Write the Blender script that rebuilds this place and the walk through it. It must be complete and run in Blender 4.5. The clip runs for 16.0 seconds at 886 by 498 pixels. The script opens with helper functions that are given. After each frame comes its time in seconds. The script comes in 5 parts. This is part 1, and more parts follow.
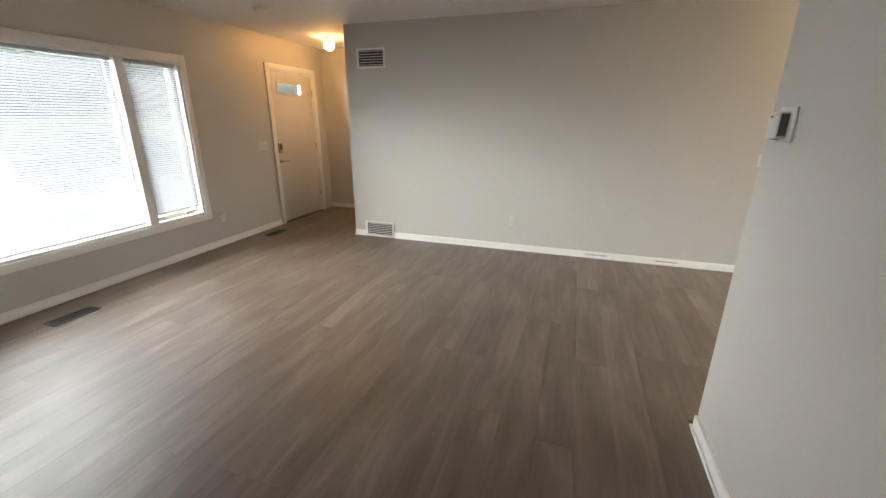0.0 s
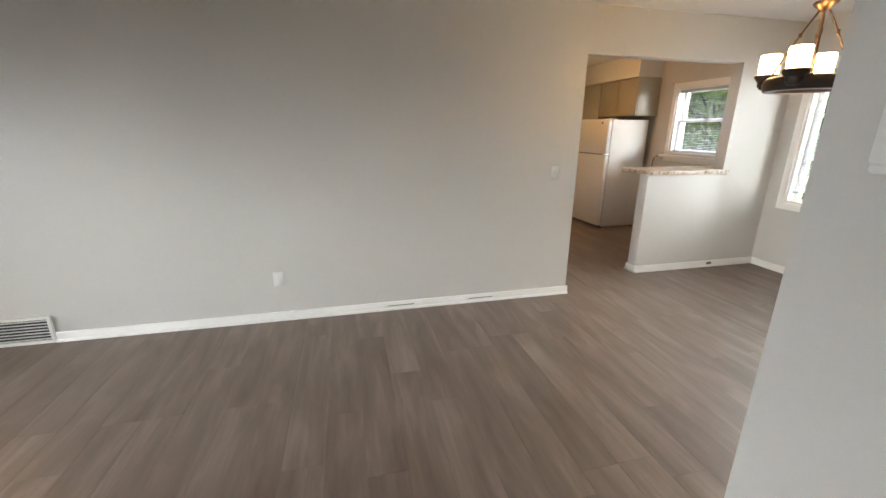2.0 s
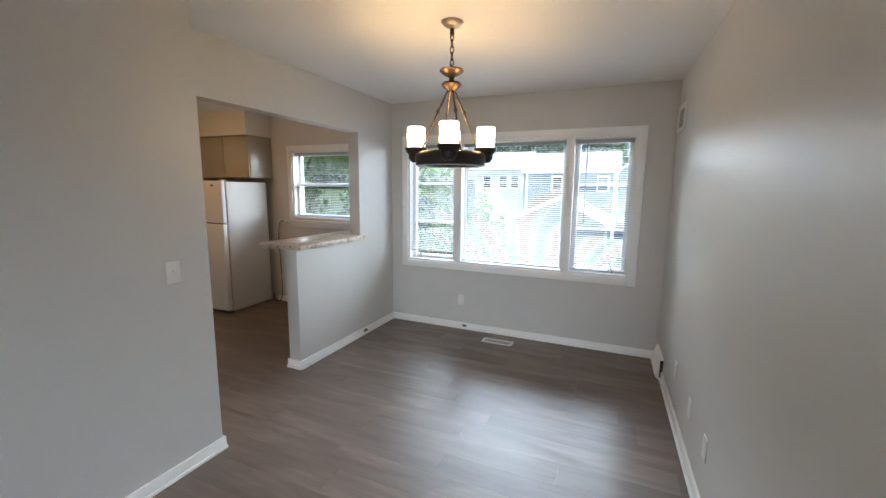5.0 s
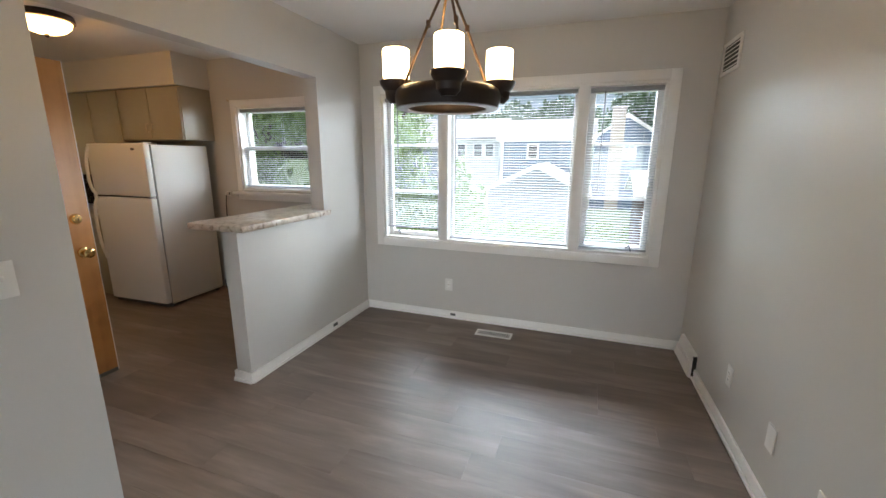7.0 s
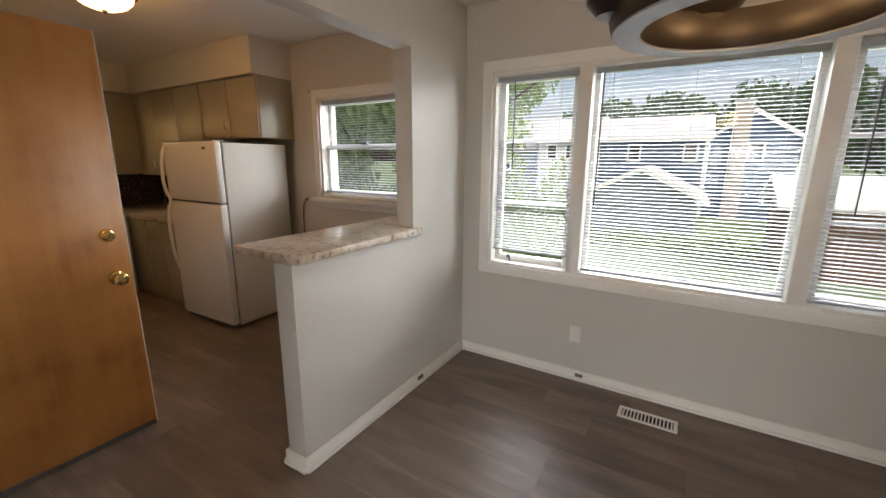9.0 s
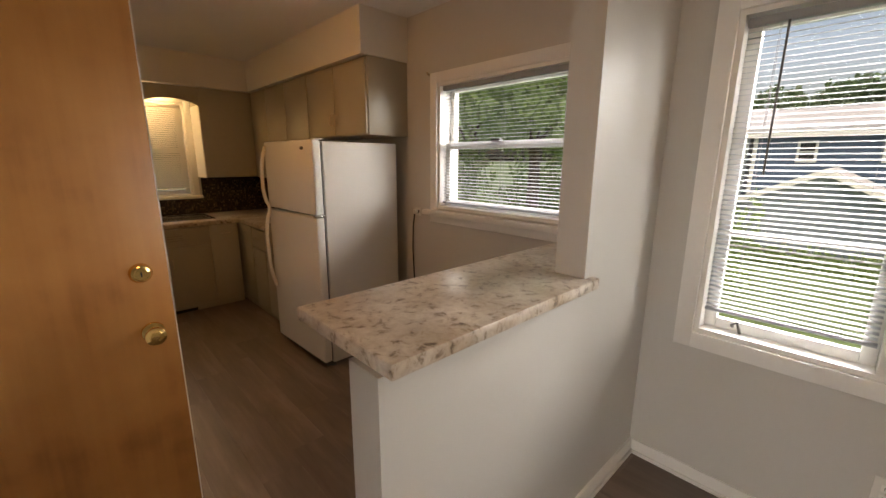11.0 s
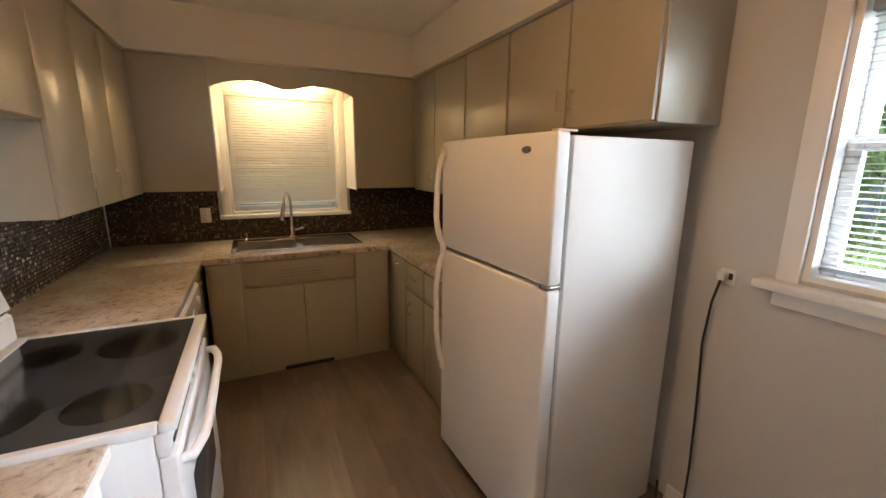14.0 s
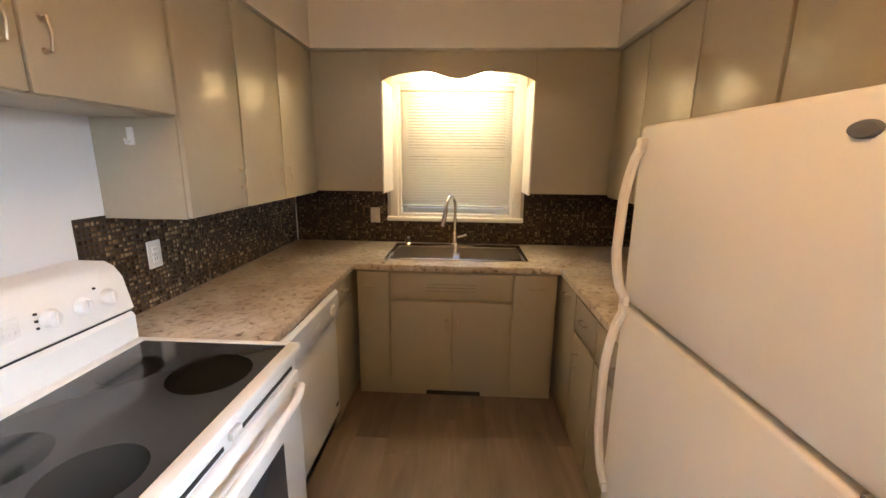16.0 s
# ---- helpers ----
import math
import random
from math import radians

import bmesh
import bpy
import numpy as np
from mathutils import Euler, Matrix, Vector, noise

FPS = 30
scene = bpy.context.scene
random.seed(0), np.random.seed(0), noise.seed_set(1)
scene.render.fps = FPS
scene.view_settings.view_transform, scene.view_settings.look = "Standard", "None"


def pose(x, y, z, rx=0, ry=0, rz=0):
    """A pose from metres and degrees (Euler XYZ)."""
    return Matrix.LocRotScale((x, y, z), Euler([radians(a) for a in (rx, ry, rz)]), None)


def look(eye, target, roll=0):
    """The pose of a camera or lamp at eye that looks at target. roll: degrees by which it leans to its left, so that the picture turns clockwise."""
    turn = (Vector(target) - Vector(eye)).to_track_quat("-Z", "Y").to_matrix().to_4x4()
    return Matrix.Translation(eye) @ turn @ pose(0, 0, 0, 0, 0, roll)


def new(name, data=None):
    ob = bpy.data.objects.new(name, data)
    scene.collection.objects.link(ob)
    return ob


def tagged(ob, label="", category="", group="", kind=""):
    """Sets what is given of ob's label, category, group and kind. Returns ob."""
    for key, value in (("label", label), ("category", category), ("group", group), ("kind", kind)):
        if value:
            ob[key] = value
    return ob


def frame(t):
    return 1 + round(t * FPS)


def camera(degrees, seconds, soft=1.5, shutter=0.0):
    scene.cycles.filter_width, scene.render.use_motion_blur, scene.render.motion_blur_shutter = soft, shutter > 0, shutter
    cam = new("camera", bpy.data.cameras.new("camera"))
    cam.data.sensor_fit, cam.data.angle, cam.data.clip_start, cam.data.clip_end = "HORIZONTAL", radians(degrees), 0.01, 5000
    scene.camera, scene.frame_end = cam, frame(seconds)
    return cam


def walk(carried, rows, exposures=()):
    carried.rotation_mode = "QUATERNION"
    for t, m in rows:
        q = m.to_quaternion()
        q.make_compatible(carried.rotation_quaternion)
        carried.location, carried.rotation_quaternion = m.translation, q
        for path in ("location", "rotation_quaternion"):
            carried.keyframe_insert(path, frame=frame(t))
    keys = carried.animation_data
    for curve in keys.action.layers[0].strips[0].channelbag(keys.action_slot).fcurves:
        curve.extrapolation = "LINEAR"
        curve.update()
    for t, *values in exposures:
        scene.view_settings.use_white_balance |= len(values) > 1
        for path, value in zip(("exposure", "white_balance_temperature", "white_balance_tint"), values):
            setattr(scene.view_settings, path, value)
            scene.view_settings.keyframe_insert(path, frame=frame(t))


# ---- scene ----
cam = camera(95.8, 16.0)
PATH = [
    (0, (0.543, 0.519, 1.462), (-0.042, 2.328, 0.839), 0.3),
    (0.5, (0.503, 0.861, 1.462), (0.119, 2.723, 0.842), 0.3),
    (1, (0.451, 1.231, 1.459), (0.221, 3.119, 0.841), 0.3),
    (1.5, (0.407, 1.547, 1.434), (0.52, 3.455, 0.845), 0.3),
    (2, (0.478, 1.931, 1.442), (0.928, 3.794, 0.869), 0.3),
    (2.5, (0.587, 2.235, 1.472), (1.484, 3.926, 0.895), 0.4),
    (3, (0.658, 2.444, 1.477), (1.986, 3.829, 0.914), 0.5),
    (3.5, (0.796, 2.604, 1.5), (2.357, 3.744, 0.987), 0.5),
    (4, (0.866, 2.729, 1.523), (2.553, 3.736, 1.148), 0.6),
    (4.5, (0.862, 2.857, 1.536), (2.662, 3.68, 1.25), 0.7),
    (4.7, (0.869, 2.902, 1.537), (2.679, 3.706, 1.255), 0.7),
    (6.8, (1.441, 3.266, 1.471), (3.281, 3.913, 1.03), 0.3),
    (7, (1.526, 3.328, 1.473), (3.364, 3.981, 1.033), 0.3),
    (7.5, (1.717, 3.458, 1.483), (3.556, 4.111, 1.044), 0.4),
    (8, (1.934, 3.55, 1.474), (3.775, 4.201, 1.038), 0.3),
    (8.5, (2.117, 3.721, 1.461), (3.899, 4.518, 1.026), 0.4),
    (8.7, (2.193, 3.807, 1.461), (3.932, 4.694, 1.027), 0.4),
    (10.8, (2.921, 4.619, 1.465), (4.271, 6.029, 1.032), 0.3),
    (11, (2.954, 4.685, 1.471), (4.296, 6.104, 1.038), 0.3),
    (11.5, (3.046, 4.887, 1.48), (4.254, 6.42, 1.043), 0.2),
    (12, (3.14, 5.147, 1.492), (4.078, 6.859, 1.058), 0.3),
    (12.5, (3.155, 5.455, 1.506), (3.992, 7.219, 1.071), 0.3),
    (13, (3.202, 5.736, 1.486), (4.039, 7.5, 1.053), 0.2),
    (13.5, (3.271, 5.979, 1.49), (4.11, 7.744, 1.064), 0.4),
    (14, (3.305, 6.176, 1.5), (4.142, 7.943, 1.079), 0.5),
    (14.5, (3.361, 6.33, 1.48), (4.057, 8.156, 1.058), 0.5),
    (15, (3.494, 6.424, 1.478), (3.67, 8.37, 1.052), 0.6),
    (15.5, (3.568, 6.587, 1.49), (3.513, 8.54, 1.062), 0.7),
    (16, (3.64, 6.745, 1.501), (3.539, 8.695, 1.068), 0.7),
]
EXPO = [(0, 1.85, 6950, 10), (1.5, 1.9, 6700, 10), (3, 1.45, 6400, 10), (4, 1.3, 5700, 8), (7, 1.2, 6150, 9), (8.5, 1.05, 6650, 12),
        (11, 0.95, 7700, 17), (12, 1.25, 6700, 12), (13, 1.5, 6050, 11), (14, 1.8, 6050, 11), (15, 2.05, 5900, 10), (16, 2.45, 5850, 10)]
walk(cam, [(t, look(eye, target, roll)) for t, eye, target, roll in PATH], EXPO)

# ---- world and light ----
world = bpy.data.worlds.new("world")
scene.world = world
world.use_nodes = True
wn = world.node_tree.nodes
sky = wn.new("ShaderNodeTexSky")
sky.sky_type, sky.sun_disc = "NISHITA", False
sky.sun_elevation, sky.sun_rotation = radians(50), radians(200)
sky.air_density, sky.dust_density, sky.ozone_density = 1.0, 7.0, 0.6
SKY = 0.15
wn["Background"].inputs["Strength"].default_value = SKY
world.node_tree.links.new(sky.outputs[0], wn["Background"].inputs["Color"])
sun = new("sun", bpy.data.lights.new("sun", "SUN"))
sun.data.energy, sun.data.angle, sun.data.color = 1.0, radians(12), (1.0, 0.95, 0.88)
sun.matrix_world = look((0, 0, 30), (6, 14, 0))


def area(name, eye, target, w, h, watts, color, spread=180):
    lamp = new(name, bpy.data.lights.new(name, "AREA"))
    lamp.data.shape, lamp.data.size, lamp.data.size_y = "RECTANGLE", w, h
    lamp.data.energy, lamp.data.color, lamp.data.spread = watts, color, radians(spread)
    lamp.matrix_world = look(eye, target)
    return lamp


DAY = (0.90, 0.955, 1.0)
# skylight falling into the openings from outside each window
area("skylight_east", (9.6, 4.9, 5.6), (4.9, 4.0, 1.4), 5.0, 3.6, 500, DAY, 110)
area("skylight_garden", (8.6, -2.6, 2.4), (4.9, 4.0, 1.5), 5.0, 3.6, 240, DAY, 120)
area("skylight_kitchen", (8.4, 5.0, 3.4), (4.9, 6.3, 1.45), 4.5, 3.0, 240, DAY, 120)
area("skylight_front", (-8.0, 2.4, 5.2), (-3.4, 2.6, 1.2), 5.0, 3.2, 200, DAY, 120)
area("skylight_street", (-10.0, 0.0, 1.7), (-3.4, 2.6, 1.4), 8.0, 4.2, 1150, DAY, 120)
BULB = 9.0

# ---- materials ----
MATS = {}


def mat(name, color, rough=0.5, metal=0.0, grain=0.06, scale=40.0, bump=0.0, blotch=0.0, spec=0.5, emit=None, random_tone=0.0, coat=0.0):
    """Principled paint or solid with two scales of variation."""
    m = bpy.data.materials.new(name)
    m.use_nodes = True
    nt = m.node_tree
    b = nt.nodes["Principled BSDF"]
    b.inputs["Roughness"].default_value, b.inputs["Metallic"].default_value = rough, metal
    b.inputs["Specular IOR Level"].default_value = spec
    b.inputs["Coat Weight"].default_value = coat
    tc = nt.nodes.new("ShaderNodeTexCoord")
    n1 = nt.nodes.new("ShaderNodeTexNoise")
    n1.inputs["Scale"].default_value, n1.inputs["Detail"].default_value = scale, 5
    n2 = nt.nodes.new("ShaderNodeTexNoise")
    n2.inputs["Scale"].default_value, n2.inputs["Detail"].default_value = 1.3, 3
    for n in (n1, n2):
        nt.links.new(tc.outputs["Object"], n.inputs["Vector"])
    hsv = nt.nodes.new("ShaderNodeHueSaturation")
    hsv.inputs["Color"].default_value = (*color, 1)
    ma = nt.nodes.new("ShaderNodeMath")
    ma.operation = "MULTIPLY_ADD"
    ma.inputs[1].default_value, ma.inputs[2].default_value = grain * 2, 1 - grain
    nt.links.new(n1.outputs["Fac"], ma.inputs[0])
    mb = nt.nodes.new("ShaderNodeMath")
    mb.operation = "MULTIPLY_ADD"
    mb.inputs[1].default_value = blotch * 2
    mb.inputs[2].default_value = -blotch
    nt.links.new(n2.outputs["Fac"], mb.inputs[0])
    add = nt.nodes.new("ShaderNodeMath")
    nt.links.new(ma.outputs[0], add.inputs[0])
    nt.links.new(mb.outputs[0], add.inputs[1])
    val = add.outputs[0]
    if random_tone:
        oi = nt.nodes.new("ShaderNodeObjectInfo")
        mr = nt.nodes.new("ShaderNodeMath")
        mr.operation = "MULTIPLY_ADD"
        mr.inputs[1].default_value, mr.inputs[2].default_value = random_tone * 2, -random_tone
        nt.links.new(oi.outputs["Random"], mr.inputs[0])
        a2 = nt.nodes.new("ShaderNodeMath")
        nt.links.new(val, a2.inputs[0])
        nt.links.new(mr.outputs[0], a2.inputs[1])
        val = a2.outputs[0]
    nt.links.new(val, hsv.inputs["Value"])
    nt.links.new(hsv.outputs[0], b.inputs["Base Color"])
    if bump:
        bp = nt.nodes.new("ShaderNodeBump")
        bp.inputs["Strength"].default_value, bp.inputs["Distance"].default_value = bump, 0.002
        nt.links.new(n1.outputs["Fac"], bp.inputs["Height"])
        nt.links.new(bp.outputs[0], b.inputs["Normal"])
    if emit:
        b.inputs["Emission Color"].default_value = (*emit[0], 1)
        b.inputs["Emission Strength"].default_value = emit[1]
    MATS[name] = m
    return m


def ramp(nt, src, stops):
    r = nt.nodes.new("ShaderNodeValToRGB")
    while len(r.color_ramp.elements) < len(stops):
        r.color_ramp.elements.new(0.5)
    for e, (p, c) in zip(r.color_ramp.elements, stops):
        e.position, e.color = p, (*c, 1)
    nt.links.new(src, r.inputs[0])
    return r.outputs[0]


def plank_material():
    m = mat("vinyl_plank", (0.2, 0.17, 0.15), rough=0.37, spec=0.5)
    nt = m.node_tree
    b = nt.nodes["Principled BSDF"]
    tc = nt.nodes.new("ShaderNodeTexCoord")
    oi = nt.nodes.new("ShaderNodeObjectInfo")
    mul = nt.nodes.new("ShaderNodeMath")
    mul.operation = "MULTIPLY"
    mul.inputs[1].default_value = 37.0
    nt.links.new(oi.outputs["Random"], mul.inputs[0])
    off = nt.nodes.new("ShaderNodeVectorMath")
    nt.links.new(tc.outputs["Object"], off.inputs[0])
    nt.links.new(mul.outputs[0], off.inputs[1])
    def grain(sx, sy, det):
        mp = nt.nodes.new("ShaderNodeMapping")
        mp.inputs["Scale"].default_value = (sx, sy, 8)
        nt.links.new(off.outputs[0], mp.inputs[0])
        n = nt.nodes.new("ShaderNodeTexNoise")
        n.inputs["Scale"].default_value, n.inputs["Detail"].default_value = 1.0, det
        n.inputs["Distortion"].default_value = 0.6
        nt.links.new(mp.outputs[0], n.inputs["Vector"])
        return n.outputs["Fac"]
    fine, broad = grain(48, 3.0, 5), grain(8, 1.5, 4)
    mix = nt.nodes.new("ShaderNodeMath")
    mix.operation = "MULTIPLY_ADD"
    mix.inputs[1].default_value = 0.2
    nt.links.new(fine, mix.inputs[0])
    m2 = nt.nodes.new("ShaderNodeMath")
    m2.operation = "MULTIPLY_ADD"
    m2.inputs[1].default_value = 0.66
    nt.links.new(broad, m2.inputs[0])
    m3 = nt.nodes.new("ShaderNodeMath")
    m3.operation = "MULTIPLY"
    m3.inputs[1].default_value = 0.10
    nt.links.new(oi.outputs["Random"], m3.inputs[0])
    nt.links.new(m3.outputs[0], m2.inputs[2])
    nt.links.new(m2.outputs[0], mix.inputs[2])
    col = ramp(nt, mix.outputs[0], [(0.28, (0.117, 0.083, 0.063)), (0.5, (0.180, 0.136, 0.106)), (0.74, (0.285, 0.228, 0.187))])
    nt.links.new(col, b.inputs["Base Color"])
    bp = nt.nodes.new("ShaderNodeBump")
    bp.inputs["Strength"].default_value, bp.inputs["Distance"].default_value = 0.12, 0.001
    nt.links.new(fine, bp.inputs["Height"])
    nt.links.new(bp.outputs[0], b.inputs["Normal"])
    return m


def laminate_material():
    """Pale stone-look laminate with brown and dark flecks."""
    m = mat("stone_laminate", (0.6, 0.55, 0.48), rough=0.28)
    nt = m.node_tree
    b = nt.nodes["Principled BSDF"]
    tc = nt.nodes.new("ShaderNodeTexCoord")
    n = nt.nodes.new("ShaderNodeTexNoise")
    n.inputs["Scale"].default_value, n.inputs["Detail"].default_value, n.inputs["Roughness"].default_value = 30, 7, 0.6
    n.inputs["Distortion"].default_value = 0.5
    nt.links.new(tc.outputs["Object"], n.inputs["Vector"])
    col = ramp(nt, n.outputs["Fac"], [(0.27, (0.11, 0.085, 0.065)), (0.355, (0.30, 0.235, 0.175)), (0.43, (0.58, 0.51, 0.43)), (0.6, (0.72, 0.67, 0.59)), (0.74, (0.50, 0.42, 0.33))])
    n2 = nt.nodes.new("ShaderNodeTexNoise")
    n2.inputs["Scale"].default_value, n2.inputs["Detail"].default_value = 5, 3
    nt.links.new(tc.outputs["Object"], n2.inputs["Vector"])
    c2 = ramp(nt, n2.outputs["Fac"], [(0.35, (0.70, 0.62, 0.53)), (0.65, (1, 1, 1))])
    mx = nt.nodes.new("ShaderNodeMix")
    mx.data_type, mx.blend_type = "RGBA", "MULTIPLY"
    mx.inputs[0].default_value = 1
    nt.links.new(col, mx.inputs[6])
    nt.links.new(c2, mx.inputs[7])
    nt.links.new(mx.outputs[2], b.inputs["Base Color"])
    return m


def door_wood_material():
    m = mat("stained_wood", (0.42, 0.2, 0.07), rough=0.38)
    nt = m.node_tree
    b = nt.nodes["Principled BSDF"]
    tc = nt.nodes.new("ShaderNodeTexCoord")
    mp = nt.nodes.new("ShaderNodeMapping")
    mp.inputs["Scale"].default_value = (22, 22, 1.1)
    nt.links.new(tc.outputs["Object"], mp.inputs[0])
    n = nt.nodes.new("ShaderNodeTexNoise")
    n.inputs["Scale"].default_value, n.inputs["Detail"].default_value = 1, 6
    nt.links.new(mp.outputs[0], n.inputs["Vector"])
    n2 = nt.nodes.new("ShaderNodeTexNoise")
    n2.inputs["Scale"].default_value, n2.inputs["Detail"].default_value = 3.2, 4
    nt.links.new(tc.outputs["Object"], n2.inputs["Vector"])
    a = nt.nodes.new("ShaderNodeMath")
    a.operation = "MULTIPLY_ADD"
    a.inputs[1].default_value = 0.3
    nt.links.new(n.outputs["Fac"], a.inputs[0])
    c = nt.nodes.new("ShaderNodeMath")
    c.operation = "MULTIPLY"
    c.inputs[1].default_value = 0.7
    nt.links.new(n2.outputs["Fac"], c.inputs[0])
    nt.links.new(c.outputs[0], a.inputs[2])
    col = ramp(nt, a.outputs[0], [(0.3, (0.27, 0.10, 0.028)), (0.45, (0.46, 0.20, 0.058)), (0.7, (0.58, 0.285, 0.09))])
    nt.links.new(col, b.inputs["Base Color"])
    return m


def tile_material():
    m = mat("mosaic_tile", (0.16, 0.1, 0.06), rough=0.2)
    nt = m.node_tree
    b = nt.nodes["Principled BSDF"]
    g = nt.nodes.new("ShaderNodeNewGeometry")
    col = ramp(nt, g.outputs["Random Per Island"], [(0.0, (0.045, 0.028, 0.018)), (0.5, (0.12, 0.078, 0.048)), (0.82, (0.27, 0.19, 0.11)), (1.0, (0.5, 0.38, 0.24))])
    nt.links.new(col, b.inputs["Base Color"])
    b.inputs["Metallic"].default_value = 0.35
    return m


def leaf_material(name, c1, c2):
    m = mat(name, c1, rough=0.6)
    nt = m.node_tree
    b = nt.nodes["Principled BSDF"]
    g = nt.nodes.new("ShaderNodeNewGeometry")
    nt.links.new(ramp(nt, g.outputs["Random Per Island"], [(0, c1), (1, c2)]), b.inputs["Base Color"])
    b.inputs["Transmission Weight"].default_value = 0.0
    return m


def glass_material():
    m = bpy.data.materials.new("window_glass")
    m.use_nodes = True
    nt = m.node_tree
    nt.nodes.clear()
    o = nt.nodes.new("ShaderNodeOutputMaterial")
    t = nt.nodes.new("ShaderNodeBsdfTransparent")
    t.inputs[0].default_value = (0.95, 0.97, 0.97, 1)
    g = nt.nodes.new("ShaderNodeBsdfGlossy")
    g.inputs["Roughness"].default_value = 0.02
    lw = nt.nodes.new("ShaderNodeLayerWeight")
    pw = nt.nodes.new("ShaderNodeMath")
    pw.operation = "POWER"
    pw.inputs[1].default_value = 5.0
    nt.links.new(lw.outputs["Facing"], pw.inputs[0])
    f = nt.nodes.new("ShaderNodeMath")
    f.operation = "MULTIPLY_ADD"
    f.inputs[1].default_value, f.inputs[2].default_value = 0.9, 0.04
    nt.links.new(pw.outputs[0], f.inputs[0])
    mx = nt.nodes.new("ShaderNodeMixShader")
    nt.links.new(f.outputs[0], mx.inputs[0])
    nt.links.new(t.outputs[0], mx.inputs[1])
    nt.links.new(g.outputs[0], mx.inputs[2])
    nt.links.new(mx.outputs[0], o.inputs[0])
    MATS["window_glass"] = m
    return m


PALE = mat("pale_kitchen_paint", (0.70, 0.695, 0.68), rough=0.35, grain=0.015, scale=160, bump=0.06, blotch=0.02)
WALL = mat("greige_wall_paint", (0.58, 0.565, 0.53), rough=0.42, grain=0.015, scale=160, bump=0.06, blotch=0.02)
CREAM = mat("cream_soffit_paint", (0.74, 0.70, 0.62), rough=0.5, grain=0.015, scale=120, bump=0.12, blotch=0.02)
CEIL = mat("white_ceiling_paint", (0.78, 0.77, 0.75), rough=0.7, grain=0.02, scale=90, bump=0.2, blotch=0.015)
TRIM = mat("white_trim_paint", (0.85, 0.84, 0.81), rough=0.32, grain=0.02, scale=60, bump=0.05, blotch=0.02)
DOORW = mat("white_door_paint", (0.70, 0.68, 0.63), rough=0.35, grain=0.02, scale=60, blotch=0.02)
CAB = mat("taupe_cabinet_paint", (0.395, 0.353, 0.262), rough=0.34, grain=0.04, scale=30, bump=0.08, blotch=0.04)
CABDARK = mat("cabinet_shadow_gap", (0.07, 0.055, 0.04), rough=0.8)
FRIDGE = mat("white_appliance_enamel", (0.77, 0.755, 0.71), rough=0.46, grain=0.01, scale=220, bump=0.06)
ENAMEL = mat("white_range_enamel", (0.76, 0.76, 0.75), rough=0.38, grain=0.01, scale=100)
PLASTIC = mat("white_plastic", (0.74, 0.73, 0.70), rough=0.4, grain=0.01)
GASKET = mat("grey_gasket", (0.12, 0.12, 0.12), rough=0.7)
BLACK = mat("black_void", (0.012, 0.012, 0.012), rough=0.6)
CORD = mat("black_cord", (0.015, 0.015, 0.016), rough=0.5)
CERAMIC = mat("black_ceramic_glass", (0.042, 0.046, 0.052), rough=0.12, grain=0.02)
BURNER = mat("burner_print", (0.004, 0.004, 0.004), rough=0.12)
STEEL = mat("brushed_steel", (0.68, 0.65, 0.6), rough=0.24, metal=1.0, grain=0.05, scale=90)
NICKEL = mat("satin_nickel", (0.52, 0.44, 0.33), rough=0.28, metal=1.0, grain=0.03)
BRASS = mat("polished_brass", (0.80, 0.56, 0.22), rough=0.18, metal=1.0, grain=0.04)
BRONZE = mat("dark_bronze", (0.035, 0.026, 0.022), rough=0.38, metal=0.4, grain=0.1)
# pale grey that paints light reflected on the chandelier ring's underside
LIP = mat("ring_sheen_grey", (0.36, 0.37, 0.40), rough=0.45, metal=0.2, grain=0.12)
BRONZEB = mat("rubbed_bronze", (0.11, 0.07, 0.042), rough=0.34, metal=0.9, grain=0.1)
# white slats coloured mid-grey: their dimness against the daylight is in the base colour
BLIND = mat("shaded_white_slat", (0.45, 0.46, 0.48), rough=0.45, grain=0.01)
BLINDC = mat("cream_blind_slat", (0.82, 0.79, 0.74), rough=0.45, grain=0.01)
REGB = mat("brown_register_metal", (0.045, 0.036, 0.03), rough=0.4, metal=0.5)
def translucent(m, color, amount):
    """Thin vinyl lets some light through."""
    nt = m.node_tree
    b, o = nt.nodes["Principled BSDF"], nt.nodes["Material Output"]
    t = nt.nodes.new("ShaderNodeBsdfTranslucent")
    t.inputs[0].default_value = (*color, 1)
    mx = nt.nodes.new("ShaderNodeMixShader")
    mx.inputs[0].default_value = amount
    nt.links.new(b.outputs[0], mx.inputs[1])
    nt.links.new(t.outputs[0], mx.inputs[2])
    nt.links.new(mx.outputs[0], o.inputs[0])


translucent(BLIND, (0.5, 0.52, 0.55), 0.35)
translucent(BLINDC, (0.85, 0.78, 0.72), 0.5)
PLANK = plank_material()
STONE = laminate_material()
WOOD = door_wood_material()
TILE = tile_material()
GROUT = mat("dark_grout", (0.03, 0.02, 0.014), rough=0.7)
GLASS = glass_material()
GLOBE = mat("lit_globe_glass", (0.9, 0.85, 0.7), rough=0.4, emit=((1.0, 0.52, 0.17), 21.0))
SHADE = mat("lit_frosted_glass", (0.9, 0.86, 0.78), rough=0.4, emit=((1.0, 0.64, 0.29), BULB))
DOME = mat("lit_dome_glass", (0.9, 0.8, 0.6), rough=0.4, emit=((1.0, 0.51, 0.16), 11.5))
